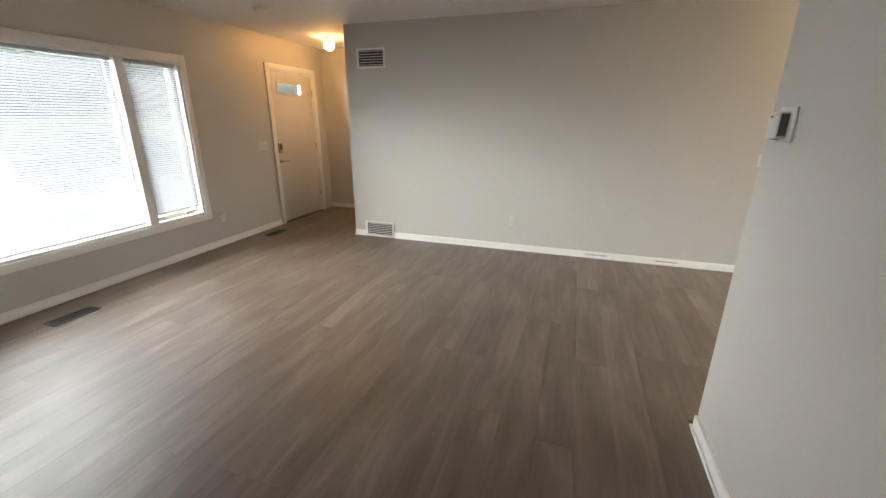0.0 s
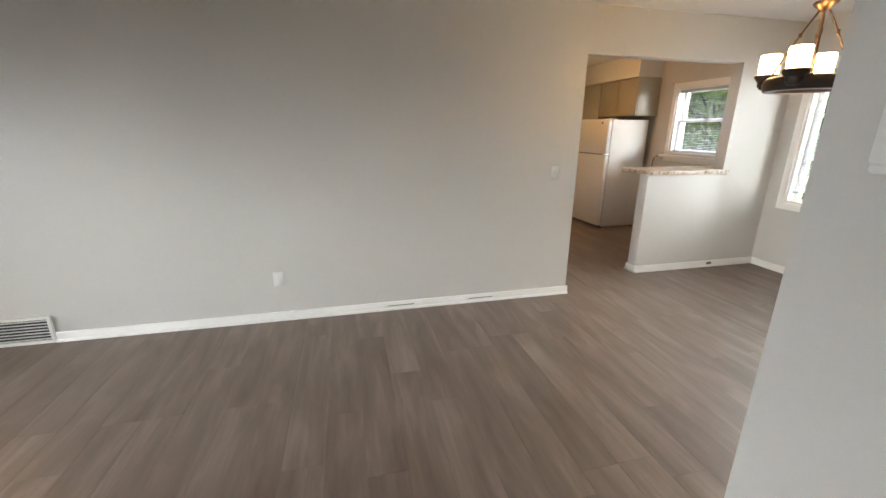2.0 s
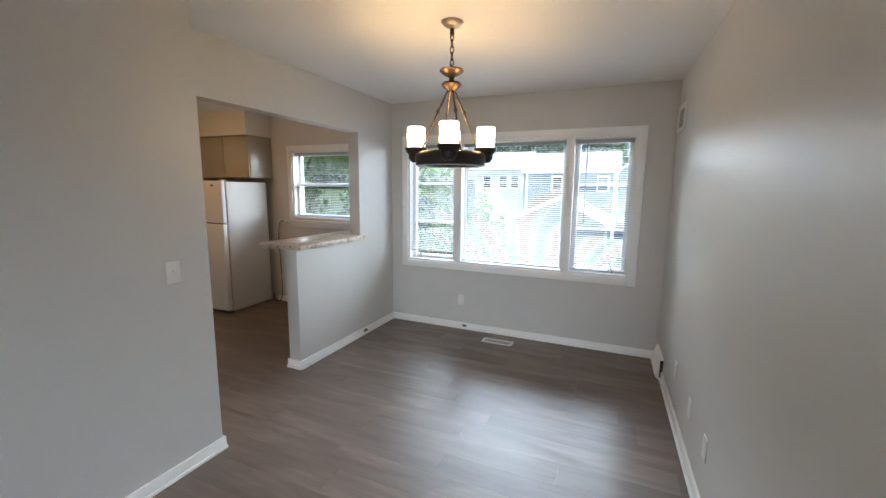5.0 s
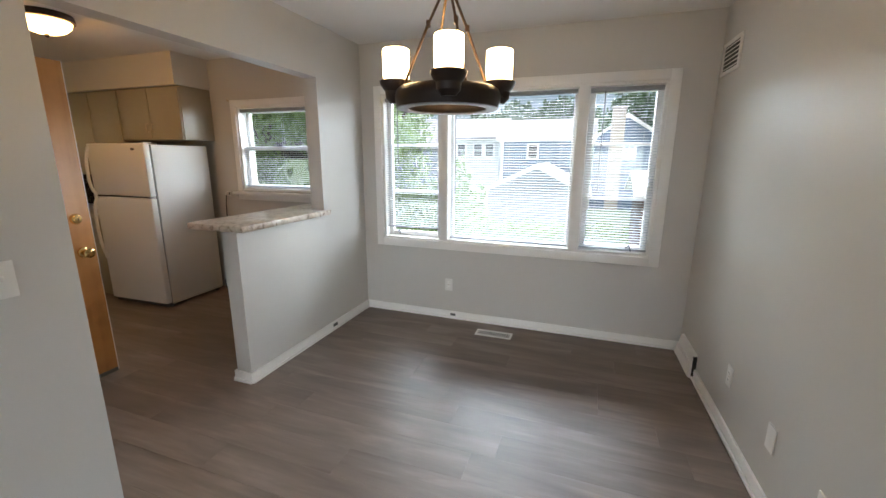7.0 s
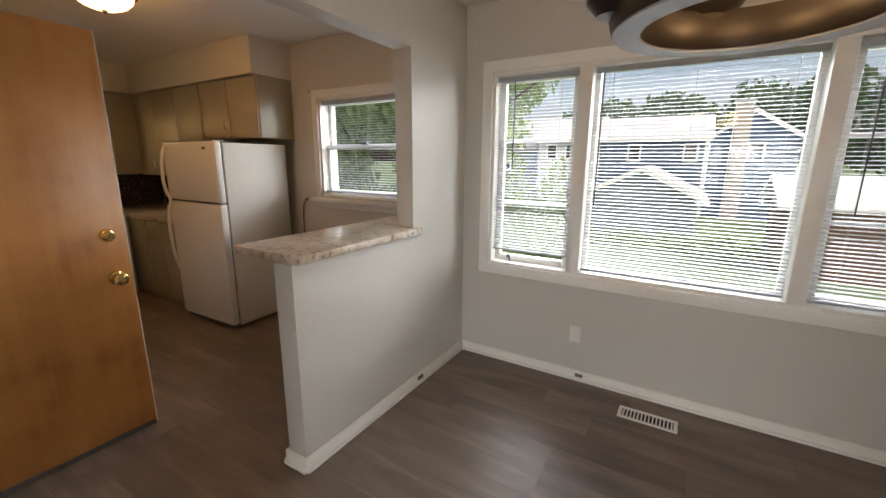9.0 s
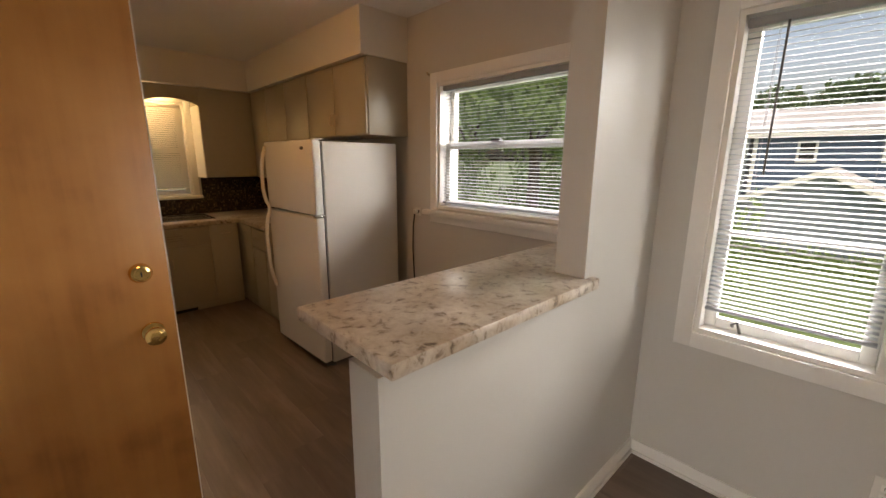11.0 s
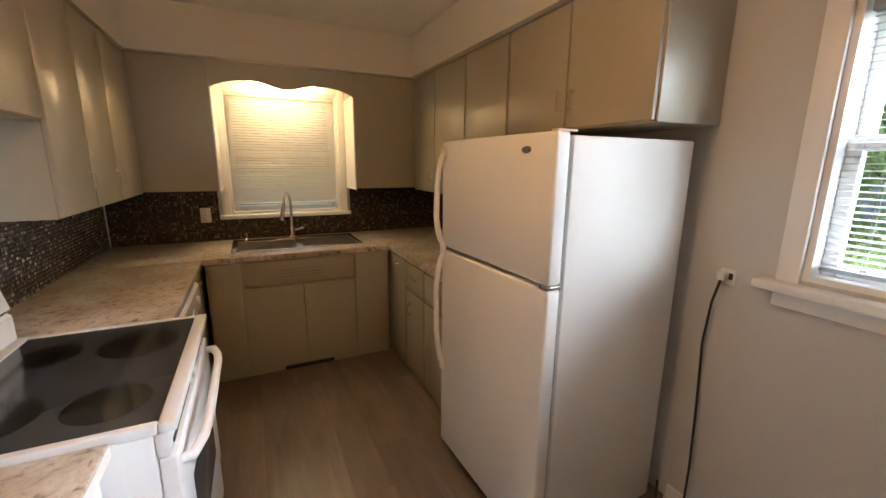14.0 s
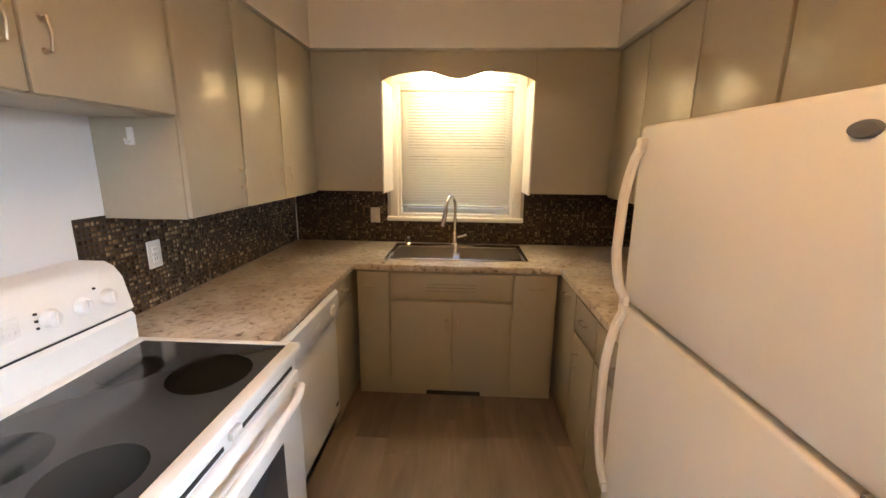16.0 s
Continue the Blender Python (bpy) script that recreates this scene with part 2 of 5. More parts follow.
TUBE = mat("lit_tube", (0.9, 0.85, 0.7), rough=0.4, emit=((1.0, 0.68, 0.31), 38.0))
LCD = mat("green_display", (0.02, 0.05, 0.02), rough=0.3)
GRASS = mat("lawn_grass", (0.075, 0.12, 0.035), rough=0.9, grain=0.3, scale=8, blotch=0.25, bump=0.4)
SIDING = mat("blue_grey_siding", (0.10, 0.15, 0.235), rough=0.7, grain=0.05, scale=12, blotch=0.05)
SIDEG = mat("grey_siding", (0.23, 0.27, 0.32), rough=0.7, grain=0.05, scale=12, blotch=0.05)
SIDEW = mat("pale_siding", (0.62, 0.62, 0.6), rough=0.7, grain=0.04, scale=12)
SHINGLE = mat("weathered_shingle", (0.30, 0.30, 0.31), rough=0.85, grain=0.25, scale=30, blotch=0.1, bump=0.4)
BRICKC = mat("tan_brick", (0.42, 0.36, 0.30), rough=0.8, grain=0.2, scale=25, bump=0.4)
BROWNW = mat("brown_fence_wood", (0.16, 0.085, 0.06), rough=0.8, grain=0.2, scale=20)
CONC = mat("pale_concrete", (0.42, 0.41, 0.39), rough=0.85, grain=0.12, scale=20, blotch=0.08)
CARBLK = mat("dark_vehicle_paint", (0.03, 0.033, 0.04), rough=0.2, coat=0.5)
TYRE = mat("tyre_rubber", (0.02, 0.02, 0.02), rough=0.8)
BARK = mat("tree_bark", (0.09, 0.065, 0.045), rough=0.9, grain=0.3, scale=18, bump=0.6)
LEAF = leaf_material("green_leaves", (0.10, 0.15, 0.05), (0.18, 0.25, 0.10))
LEAFD = leaf_material("dark_leaves", (0.03, 0.055, 0.025), (0.06, 0.10, 0.045))
translucent(LEAF, (0.32, 0.46, 0.16), 0.5)
translucent(LEAFD, (0.10, 0.17, 0.06), 0.4)


# ---- mesh helpers ----
def bx(bm, x0, x1, y0, y1, z0, z1, bev=0.0, seg=2):
    g = bmesh.ops.create_cube(bm, size=1, matrix=Matrix.Translation(((x0 + x1) / 2, (y0 + y1) / 2, (z0 + z1) / 2)) @ Matrix.Diagonal((x1 - x0, y1 - y0, z1 - z0, 1)))
    if bev:
        es = list({e for v in g["verts"] for e in v.link_edges})
        bmesh.ops.bevel(bm, geom=es, offset=bev, segments=seg, affect="EDGES", profile=0.5)
    return bm


def box(x0, x1, y0, y1, z0, z1, bev=0.0, seg=2):
    return bx(bmesh.new(), x0, x1, y0, y1, z0, z1, bev, seg)


def lathe(profile, centre, axis="z", n=24, bm=None):
    """Turns a profile of (radius, height) about an axis through centre."""
    bm = bm or bmesh.new()
    rings = []
    c = Vector(centre)
    for r, hgt in profile:
        ring = []
        for k in range(n):
            a = 2 * math.pi * k / n
            u, v = r * math.cos(a), r * math.sin(a)
            p = {"z": (u, v, hgt), "y": (u, hgt, v), "x": (hgt, u, v)}[axis]
            ring.append(bm.verts.new(c + Vector(p)))
        rings.append(ring)
    for a, b in zip(rings, rings[1:]):
        for k in range(n):
            bm.faces.new((a[k], a[(k + 1) % n], b[(k + 1) % n], b[k]))
    for ring in (rings[0], rings[-1]):
        bm.faces.new(ring)
    bmesh.ops.recalc_face_normals(bm, faces=bm.faces)
    return bm


def tube(points, r, n=10, bm=None):
    """A round bar through the points."""
    bm = bm or bmesh.new()
    pts = [Vector(p) for p in points]
    rings = []
    for i, p in enumerate(pts):
        d = (pts[min(i + 1, len(pts) - 1)] - pts[max(i - 1, 0)]).normalized()
        side = d.orthogonal().normalized() if i == 0 else (rings_side - d * rings_side.dot(d)).normalized()
        rings_side = side
        up = d.cross(side)
        rings.append([bm.verts.new(p + r * (math.cos(2 * math.pi * k / n) * side + math.sin(2 * math.pi * k / n) * up)) for k in range(n)])
    for a, b in zip(rings, rings[1:]):
        for k in range(n):
            bm.faces.new((a[k], a[(k + 1) % n], b[(k + 1) % n], b[k]))
    bm.faces.new(rings[0]), bm.faces.new(rings[-1])
    bmesh.ops.recalc_face_normals(bm, faces=bm.faces)
    return bm


def prism(poly, axis, a, b, bm=None):
    """Extrudes a polygon of 2D points along an axis from a to b."""
    bm = bm or bmesh.new()
    def at(u, v, w):
        return {"x": (w, u, v), "y": (u, w, v), "z": (u, v, w)}[axis]
    f0 = [bm.verts.new(at(u, v, a)) for u, v in poly]
    f1 = [bm.verts.new(at(u, v, b)) for u, v in poly]
    n = len(poly)
    bm.faces.new(f0), bm.faces.new(f1)
    for k in range(n):
        bm.faces.new((f0[k], f0[(k + 1) % n], f1[(k + 1) % n], f1[k]))
    bmesh.ops.recalc_face_normals(bm, faces=bm.faces)
    return bm


def finish(bm, name, material, smooth=True):
    me = bpy.data.meshes.new(name)
    bm.to_mesh(me)
    bm.free()
    me.materials.append(material)
    if smooth:
        me.shade_smooth()
        me.set_sharp_from_angle(angle=radians(35))
    return me


def thing(name, base, label, category, group="", kind=""):
    ob = new(name)
    ob.location = base
    ob.empty_display_size = 0.05
    return tagged(ob, label, category, group, kind)


def origin(ob):
    while ob.parent:
        ob = ob.parent
    return ob.location.copy()


def part(name, bm, material, parent, label=""):
    bmesh.ops.translate(bm, verts=bm.verts, vec=-origin(parent))
    ob = new(name, finish(bm, name, material))
    ob.parent = parent
    if label:
        ob["label"] = label
    return ob


def solid(name, bm, material, label, category, kind="", group=""):
    return tagged(new(name, finish(bm, name, material)), label, category, group, kind)


def wall_x(name, x0, x1, y0, y1, holes, label, z1=2.46, material=None):
    """A wall across x0..x1, running along y, with rectangular openings (y0, y1, z0, z1)."""
    bm = bmesh.new()
    y = y0
    for a, b, c, d in sorted(holes):
        if a > y:
            bx(bm, x0, x1, y, a, -0.02, z1)
        if c > 0:
            bx(bm, x0, x1, a, b, -0.02, c)
        bx(bm, x0, x1, a, b, d, z1)
        y = b
    if y1 > y:
        bx(bm, x0, x1, y, y1, -0.02, z1)
    return solid(name, bm, material or WALL, label, "wall", "structure")


def wall_y(name, y0, y1, x0, x1, holes, label, z1=2.46, material=None):
    bm = bmesh.new()
    x = x0
    for a, b, c, d in sorted(holes):
        if a > x:
            bx(bm, x, a, y0, y1, -0.02, z1)
        if c > 0:
            bx(bm, a, b, y0, y1, -0.02, c)
        bx(bm, a, b, y0, y1, d, z1)
        x = b
    if x1 > x:
        bx(bm, x, x1, y0, y1, -0.02, z1)
    return solid(name, bm, material or WALL, label, "wall", "structure")


# ---- structure ----
H = 2.46
E, W = 4.92, -3.375
DW = (2.83, 5.13, 0.73, 2.03)      # dining window opening
KW = (5.72, 6.82, 1.13, 1.985)      # kitchen window opening
FW = (1.27, 3.90, 0.42, 1.98)      # front window opening
FD = (5.20, 6.13, 0.0, 2.06)       # front door opening
SW = (3.14, 4.00, 1.08, 2.04)      # sink window opening
wall_x("wall_east", E, E + 0.18, 2.37, 9.96, [DW, KW], "warm grey painted outer wall with two windows")
wall_x("wall_west", W - 0.18, W, -1.4, 6.55, [FW, FD], "warm grey painted front wall with window and door")
wall_y("wall_living", 5.005, 5.12, -2.11, 2.38, [], "warm grey painted wall between living room and kitchen")
wall_x("wall_return", 2.26, 2.38, 5.12, 5.48, [], "short warm grey wall return beside the kitchen opening")
wall_y("wall_header", 5.34, 5.46, 2.38, E, [(2.38, 4.275, 0.0, 2.075)], "warm grey lintel and pier over the kitchen opening")
wall_y("wall_half", 5.34, 5.46, 3.385, 4.275, [], "low warm grey half wall under the bar counter", z1=1.016)
DINING = [wall_y("wall_dining", 2.37, 2.49, 1.235, E + 0.02, [], "warm grey painted dining room wall")]
wall_x("wall_stub", 1.245, 1.365, -1.4, 2.335, [], "warm grey painted wall with a thermostat")
wall_y("wall_south", -1.52, -1.4, W - 0.18, 1.355, [], "plain warm grey wall closing the living room")
wall_y("wall_entry", 6.42, 6.54, W, -1.99, [], "warm grey painted end wall of the entry")
wall_x("wall_closet", -2.11, -1.99, 5.12, 6.42, [(5.32, 6.12, 0.0, 2.05)], "warm grey side wall of the entry with a closet door")
wall_x("wall_kitchen", 2.21, 2.33, 5.48, 9.96, [], "pale grey painted kitchen side wall", material=PALE)
wall_y("wall_north", 9.78, 9.96, 2.33, E, [SW], "kitchen end wall behind the sink")
solid("ceiling", bx(bx(box(W - 0.18, E + 0.18, -1.52, 5.36, H, H + 0.15), 2.21, E + 0.18, 5.36, 9.96, H, H + 0.15), W - 0.18, -1.99, 5.36, 6.54, H, H + 0.15), CEIL, "flat white painted ceiling", "ceiling", "structure")
solid("subfloor", bx(bx(box(W - 0.18, E + 0.18, -1.52, 5.2, -0.2, -0.008), 2.21, E + 0.18, 5.2, 9.96, -0.2, -0.008), W - 0.18, -1.99, 5.2, 6.54, -0.2, -0.008), BLACK, "dark underlay beneath the plank floor", "floor", "structure")
# foundation below the floor
solid("foundation", bx(box(W - 0.16, E + 0.16, -1.5, 5.2, -2.6, -0.21), 2.3, E + 0.16, 5.2, 9.9, -2.6, -0.21), CONC, "pale concrete foundation under the house", "foundation", "structure")


def base_x(name, x, side, y0, y1):
    """Baseboard with a shoe moulding on a wall face at x; side +1 stands on the +x side."""
    a, b = sorted((x, x + side * 0.014))
    bm = box(a, b, y0, y1, 0, 0.072, 0.003)
    a, b = sorted((x + side * 0.0145, x + side * 0.028))
    bx(bm, a, b, y0, y1, 0, 0.02, 0.005)
    return solid(name, bm, TRIM, "white painted baseboard with shoe moulding", "baseboard", "structure")


def base_y(name, y, side, x0, x1):
    a, b = sorted((y, y + side * 0.014))
    bm = box(x0, x1, a, b, 0, 0.072, 0.003)
    a, b = sorted((y + side * 0.0145, y + side * 0.028))
    bx(bm, x0, x1, a, b, 0, 0.02, 0.005)
    return solid(name, bm, TRIM, "white painted baseboard with shoe moulding", "baseboard", "structure")


base_x("baseboard", W, 1, -1.4, 5.10)
base_y("baseboard", 5.005, -1, -2.112, -1.96)
base_y("baseboard", 5.005, -1, -1.555, 2.395)
base_x("baseboard", 2.38, 1, 5.006, 5.48)
base_y("baseboard", 5.34, -1, 3.37, E)
base_x("baseboard", 3.385, -1, 5.325, 5.475)
base_y("baseboard", 5.46, 1, 3.37, E)
base_x("baseboard", E, -1, 2.49, 5.325)
base_x("baseboard", E, -1, 5.475, 7.15)
DINING.append(base_y("baseboard", 2.49, 1, 1.24, 4.45))
base_x("baseboard", 1.245, -1, -1.4, 2.455)
base_y("baseboard", 6.42, -1, W, -2.11)


# ---- windows ----
def casing_x(parent, face, out, y0, y1, z0, z1, w=0.07, stool=False):
    """Flat casing boards round an opening in a wall face at x = face; out is the side they stand on."""
    a, b = sorted((face, face + out * 0.018))
    part("casing", box(a, b, y0 - w, y0, z0 - w, z1 + w, 0.003), TRIM, parent)
    part("casing", box(a, b, y1, y1 + w, z0 - w, z1 + w, 0.003), TRIM, parent)
    part("casing", box(a, b, y0, y1, z1, z1 + w, 0.003), TRIM, parent)
    if stool:
        a, b = sorted((face, face + out * 0.06))
        part("window_sill", box(a, b, y0 - w - 0.05, y1 + w + 0.05, z0 - 0.045, z0 - 0.012, 0.006), TRIM, parent)
        a, b = sorted((face, face + out * 0.02))
        part("apron", box(a, b, y0 - w, y1 + w, z0 - 0.1, z0 - 0.0455, 0.003), TRIM, parent)
    else:
        part("casing", box(a, b, y0, y1, z0 - w, z0, 0.003), TRIM, parent)


def jamb_x(parent, xa, xb, y0, y1, z0, z1, t=0.02):
    part("jamb", box(xa, xb, y0, y0 + t, z0, z1), TRIM, parent)
    part("jamb", box(xa, xb, y1 - t, y1, z0, z1), TRIM, parent)
    part("jamb", box(xa, xb, y0 + t, y1 - t, z1 - t, z1), TRIM, parent)
    part("jamb", box(xa, xb, y0 + t, y1 - t, z0, z0 + t), TRIM, parent)


def sash_x(parent, x, y0, y1, z0, z1, w=0.045, bars=(), d=0.035):
    """A sash in the plane x: stiles, rails, horizontal bars and one pane of glass."""
    f = part("sash", bx(bx(box(x, x + d, y0, y0 + w, z0, z1, 0.004), x, x + d, y1 - w, y1, z0, z1, 0.004), x, x + d, y0 + w, y1 - w, z0, z0 + w, 0.004), TRIM, parent)
    part("rail", box(x, x + d, y0 + w, y1 - w, z1 - w, z1, 0.004), TRIM, f)
    for z in bars:
        part("muntin", box(x + 0.004, x + d - 0.004, y0 + w, y1 - w, z - 0.011, z + 0.011, 0.003), TRIM, f)
    g = part("pane", box(x + d / 2 - 0.002, x + d / 2 + 0.002, y0 + w - 0.005, y1 - w + 0.005, z0 + w - 0.005, z1 - w + 0.005), GLASS, f)
    g.visible_shadow = False


SLATS = {}


def slat_mesh(length, tilt, material, axis):
    key = (round(length, 3), tilt, material.name, axis)
    if key not in SLATS:
        bm = bmesh.new()
        rows = []
        for k in range(4):
            u = -0.0125 + 0.025 * k / 3
            s = 0.0016 * (1 - (u / 0.0125) ** 2)
            ca, sa = math.cos(radians(tilt)), math.sin(radians(tilt))
            p, q = u * ca - s * sa, u * sa + s * ca
            ends = [(p, e, q) if axis == "y" else (e, p, q) for e in (-length / 2, length / 2)]
            rows.append([bm.verts.new(e) for e in ends])
        for a, b in zip(rows, rows[1:]):
            bm.faces.new((a[0], a[1], b[1], b[0]))
        low = [[bm.verts.new(v.co - Vector((0, 0, 0.0007))) for v in r] for r in rows]
        for a, b in zip(low, low[1:]):
            bm.faces.new((b[0], b[1], a[1], a[0]))
        SLATS[key] = finish(bm, "slat", material)
    return SLATS[key]


def blind(axis, at, c0, c1, z0, z1, tilt, material, label, wand=None, pitch=0.0205):
    """Horizontal slat blind; axis is the way its slats run, at its place across it."""
    mid = (c0 + c1) / 2
    base = (at, mid, z0) if axis == "y" else (mid, at, z0)
    b = thing("window_blind", base, label, "window blind", "slat window blinds")
    def bar(name, za, zb, dep, inset=0.0):
        if axis == "y":
            bm = box(at - dep, at + dep, c0 + inset, c1 - inset, za, zb, 0.003)
        else:
            bm = box(c0 + inset, c1 - inset, at - dep, at + dep, za, zb, 0.003)
        return part(name, bm, material, b)
    bar("headrail", z1 - 0.03, z1, 0.016)
    bar("bottom_rail", z0, z0 + 0.014, 0.012)
    me = slat_mesh(c1 - c0 - 0.006, tilt, material, axis)
    z = z0 + 0.03
    while z < z1 - 0.035:
        o = new("slat", me)
        o.parent = b
        o.location = (0, 0, z - z0)
        o.rotation_euler = (0, radians(random.uniform(-1.5, 1.5)), 0) if axis == "y" else (radians(random.uniform(-0.3, 0.3)), 0, 0)
        z += pitch
    n = 3 if c1 - c0 > 0.9 else 2
    for k in range(n):
        c = c0 + 0.1 + (c1 - c0 - 0.2) * k / (n - 1)
        for d in (-0.014, 0.014):
            p = (at + d, c) if axis == "y" else (c, at + d)
            part("ladder_cord", tube([(*p, z0 + 0.01), (*p, z1 - 0.02)], 0.0009, 4), material, b)
    if wand is not None:
        s, length = wand
        p = (at - 0.02, s) if axis == "y" else (s, at - 0.02)
        part("tilt_wand", tube([(*p, z1 - 0.03), (*p, z1 - 0.03 - length)], 0.004, 6), GASKET, b, "thin clear grey tilt wand")
    return b


# dining window: fixed centre pane and two casements
win = thing("window_1", (E, 3.98, 0.66), "wide white three-part dining window with casements", "window", kind="structure")
casing_x(win, E, -1, *DW)
jamb_x(win, E, E + 0.18, *DW)
for a, b in ((3.36, 3.44), (4.49, 4.57)):
    part("mullion", box(E - 0.012, E + 0.15, a, b, DW[2] + 0.02, DW[3] - 0.02, 0.004), TRIM, win)
sash_x(win, E + 0.07, 2.85, 3.36, 0.75, 2.01, bars=(1.17, 1.59))
sash_x(win, E + 0.07, 4.57, 5.11, 0.75, 2.01, bars=(1.17, 1.59))
sash_x(win, E + 0.08, 3.44, 4.49, 0.75, 2.01, w=0.03)
for y in (5.0, 3.0):
    cr = part("crank", tube([(E + 0.06, y, 0.775), (E + 0.03, y, 0.79), (E + 0.02, y - 0.02, 0.81), (E + 0.012, y - 0.035, 0.765)], 0.006, 8), GASKET, win, "dark metal casement crank")
for z in (1.05, 1.75):
    part("latch", box(E - 0.004, E + 0.07, 4.555, 4.569, z - 0.03, z + 0.03, 0.003), GASKET, win)
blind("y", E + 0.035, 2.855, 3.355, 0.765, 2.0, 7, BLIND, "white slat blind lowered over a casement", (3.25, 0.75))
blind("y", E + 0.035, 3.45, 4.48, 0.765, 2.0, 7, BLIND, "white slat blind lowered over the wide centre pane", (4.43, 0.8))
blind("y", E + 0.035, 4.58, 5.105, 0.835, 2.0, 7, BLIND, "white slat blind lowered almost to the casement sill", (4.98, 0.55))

# kitchen window: double hung
win = thing("window_2", (E, 6.32, 1.06), "white double-hung kitchen window with a deep sill", "window", kind="structure")
casing_x(win, E, -1, *KW, w=0.065, stool=True)
jamb_x(win, E, E + 0.18, *KW)
sash_x(win, E + 0.06, KW[0] + 0.02, KW[1] - 0.02, KW[2] + 0.02, 1.585, w=0.04)
sash_x(win, E + 0.1, KW[0] + 0.02, KW[1] - 0.02, 1.555, KW[3] - 0.02, w=0.04)
part("sash_lock", box(E + 0.04, E + 0.075, 6.305, 6.375, 1.5855, 1.605, 0.004), GASKET, win, "dark sash lock on the meeting rail")
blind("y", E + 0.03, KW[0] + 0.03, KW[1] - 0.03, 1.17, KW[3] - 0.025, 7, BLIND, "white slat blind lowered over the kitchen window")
pull = solid("blind_cord_hook", tube([(E - 0.004, 6.895, 2.045), (E - 0.03, 6.895, 2.045), (E - 0.035, 6.895, 2.06)], 0.008, 8), NICKEL, "small metal hook on the wall beside the window", "hook")

# front picture window
win = thing("window_3", (W, 2.6, 0.35), "large white front picture window", "window", kind="structure")
casing_x(win, W, 1, *FW)
jamb_x(win, W - 0.18, W, *FW)
for a, b in ((1.86, 1.94), (3.265, 3.345)):
    part("mullion", box(W - 0.15, W + 0.012, a, b, FW[2] + 0.02, FW[3] - 0.02, 0.004), TRIM, win)
sash_x(win, W - 0.11, 1.29, 1.86, 0.44, 1.96)
sash_x(win, W - 0.11, 3.345, 3.88, 0.44, 1.96)
sash_x(win, W - 0.11, 1.94, 3.265, 0.44, 1.96, w=0.03)
part("crank", tube([(W - 0.05, 3.72, 0.46), (W - 0.02, 3.73, 0.475), (W - 0.008, 3.79, 0.475)], 0.007, 8), GASKET, win, "dark metal casement crank")
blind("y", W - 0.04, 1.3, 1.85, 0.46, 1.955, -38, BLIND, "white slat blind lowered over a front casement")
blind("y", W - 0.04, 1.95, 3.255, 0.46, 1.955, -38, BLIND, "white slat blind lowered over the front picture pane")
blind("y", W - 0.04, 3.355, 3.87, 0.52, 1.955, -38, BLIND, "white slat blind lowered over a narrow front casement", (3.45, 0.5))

# sink window, deep set behind the valance
win = thing("window_4", (3.57, 9.78, 1.05), "white double-hung window above the sink", "window", kind="structure")
a0, a1, z0, z1 = SW
part("casing", box(a0 - 0.06, a0, 9.762, 9.78, z0, z1 + 0.06, 0.003), TRIM, win)
part("casing", box(a1, a1 + 0.06, 9.762, 9.78, z0, z1 + 0.06, 0.003), TRIM, win)
part("casing", box(a0, a1, 9.762, 9.78, z1, z1 + 0.06, 0.003), TRIM, win)
part("window_sill", box(a0 - 0.08, a1 + 0.08, 9.715, 9.78, z0 - 0.03, z0, 0.006), TRIM, win)
for xa, xb in ((a0, a0 + 0.02), (a1 - 0.02, a1)):
    part("jamb", box(xa, xb, 9.78, 9.95, z0, z1), TRIM, win)
part("jamb", box(a0 + 0.02, a1 - 0.02, 9.78, 9.95, z1 - 0.02, z1), TRIM, win)
part("jamb", box(a0 + 0.02, a1 - 0.02, 9.78, 9.95, z0, z0 + 0.02), TRIM, win)
for n, (za, zb, y) in enumerate(((z0 + 0.02, 1.58, 9.86), (1.55, z1 - 0.02, 9.895))):
    f = part("sash", bx(bx(bx(box(a0 + 0.02, a0 + 0.06, y, y + 0.03, za, zb, 0.003), a1 - 0.06, a1 - 0.02, y, y + 0.03, za, zb, 0.003), a0 + 0.06, a1 - 0.06, y, y + 0.03, za, za + 0.04, 0.003), a0 + 0.06, a1 - 0.06, y, y + 0.03, zb - 0.04, zb, 0.003), TRIM, win)
    g = part("pane", box(a0 + 0.055, a1 - 0.055, y + 0.013, y + 0.017, za + 0.035, zb - 0.035), GLASS, f)
    g.visible_shadow = False
blind("x", 9.80, a0 + 0.022, a1 - 0.022, z0 + 0.07, z1 - 0.022, 50, BLINDC, "cream slat blind closed over the sink window", None, 0.021)

# ---- doors ----
door = thing("door_1", (W, 5.66, 0), "white painted front door, closed, with a small high window", "door", kind="structure")
dx0, dx1 = W - 0.06, W - 0.016
bm = box(dx0, dx1, FD[0] + 0.02, FD[1] - 0.02, 0.012, 1.76, 0.002)
bx(bm, dx0, dx1, FD[0] + 0.02, 5.35, 1.76, 2.04, 0.002)
bx(bm, dx0, dx1, 5.86, FD[1] - 0.02, 1.76, 2.04, 0.002)
bx(bm, dx0, dx1, 5.35, 5.86, 1.91, 2.04, 0.002)
leaf = part("leaf", bm, DOORW, door)
for ya, yb, za, zb in ((5.335, 5.36, 1.745, 1.925), (5.85, 5.875, 1.745, 1.925), (5.36, 5.85, 1.745, 1.77), (5.36, 5.85, 1.9, 1.925)):
    part("lite_frame", box(dx1, dx1 + 0.012, ya, yb, za, zb, 0.003), DOORW, leaf)
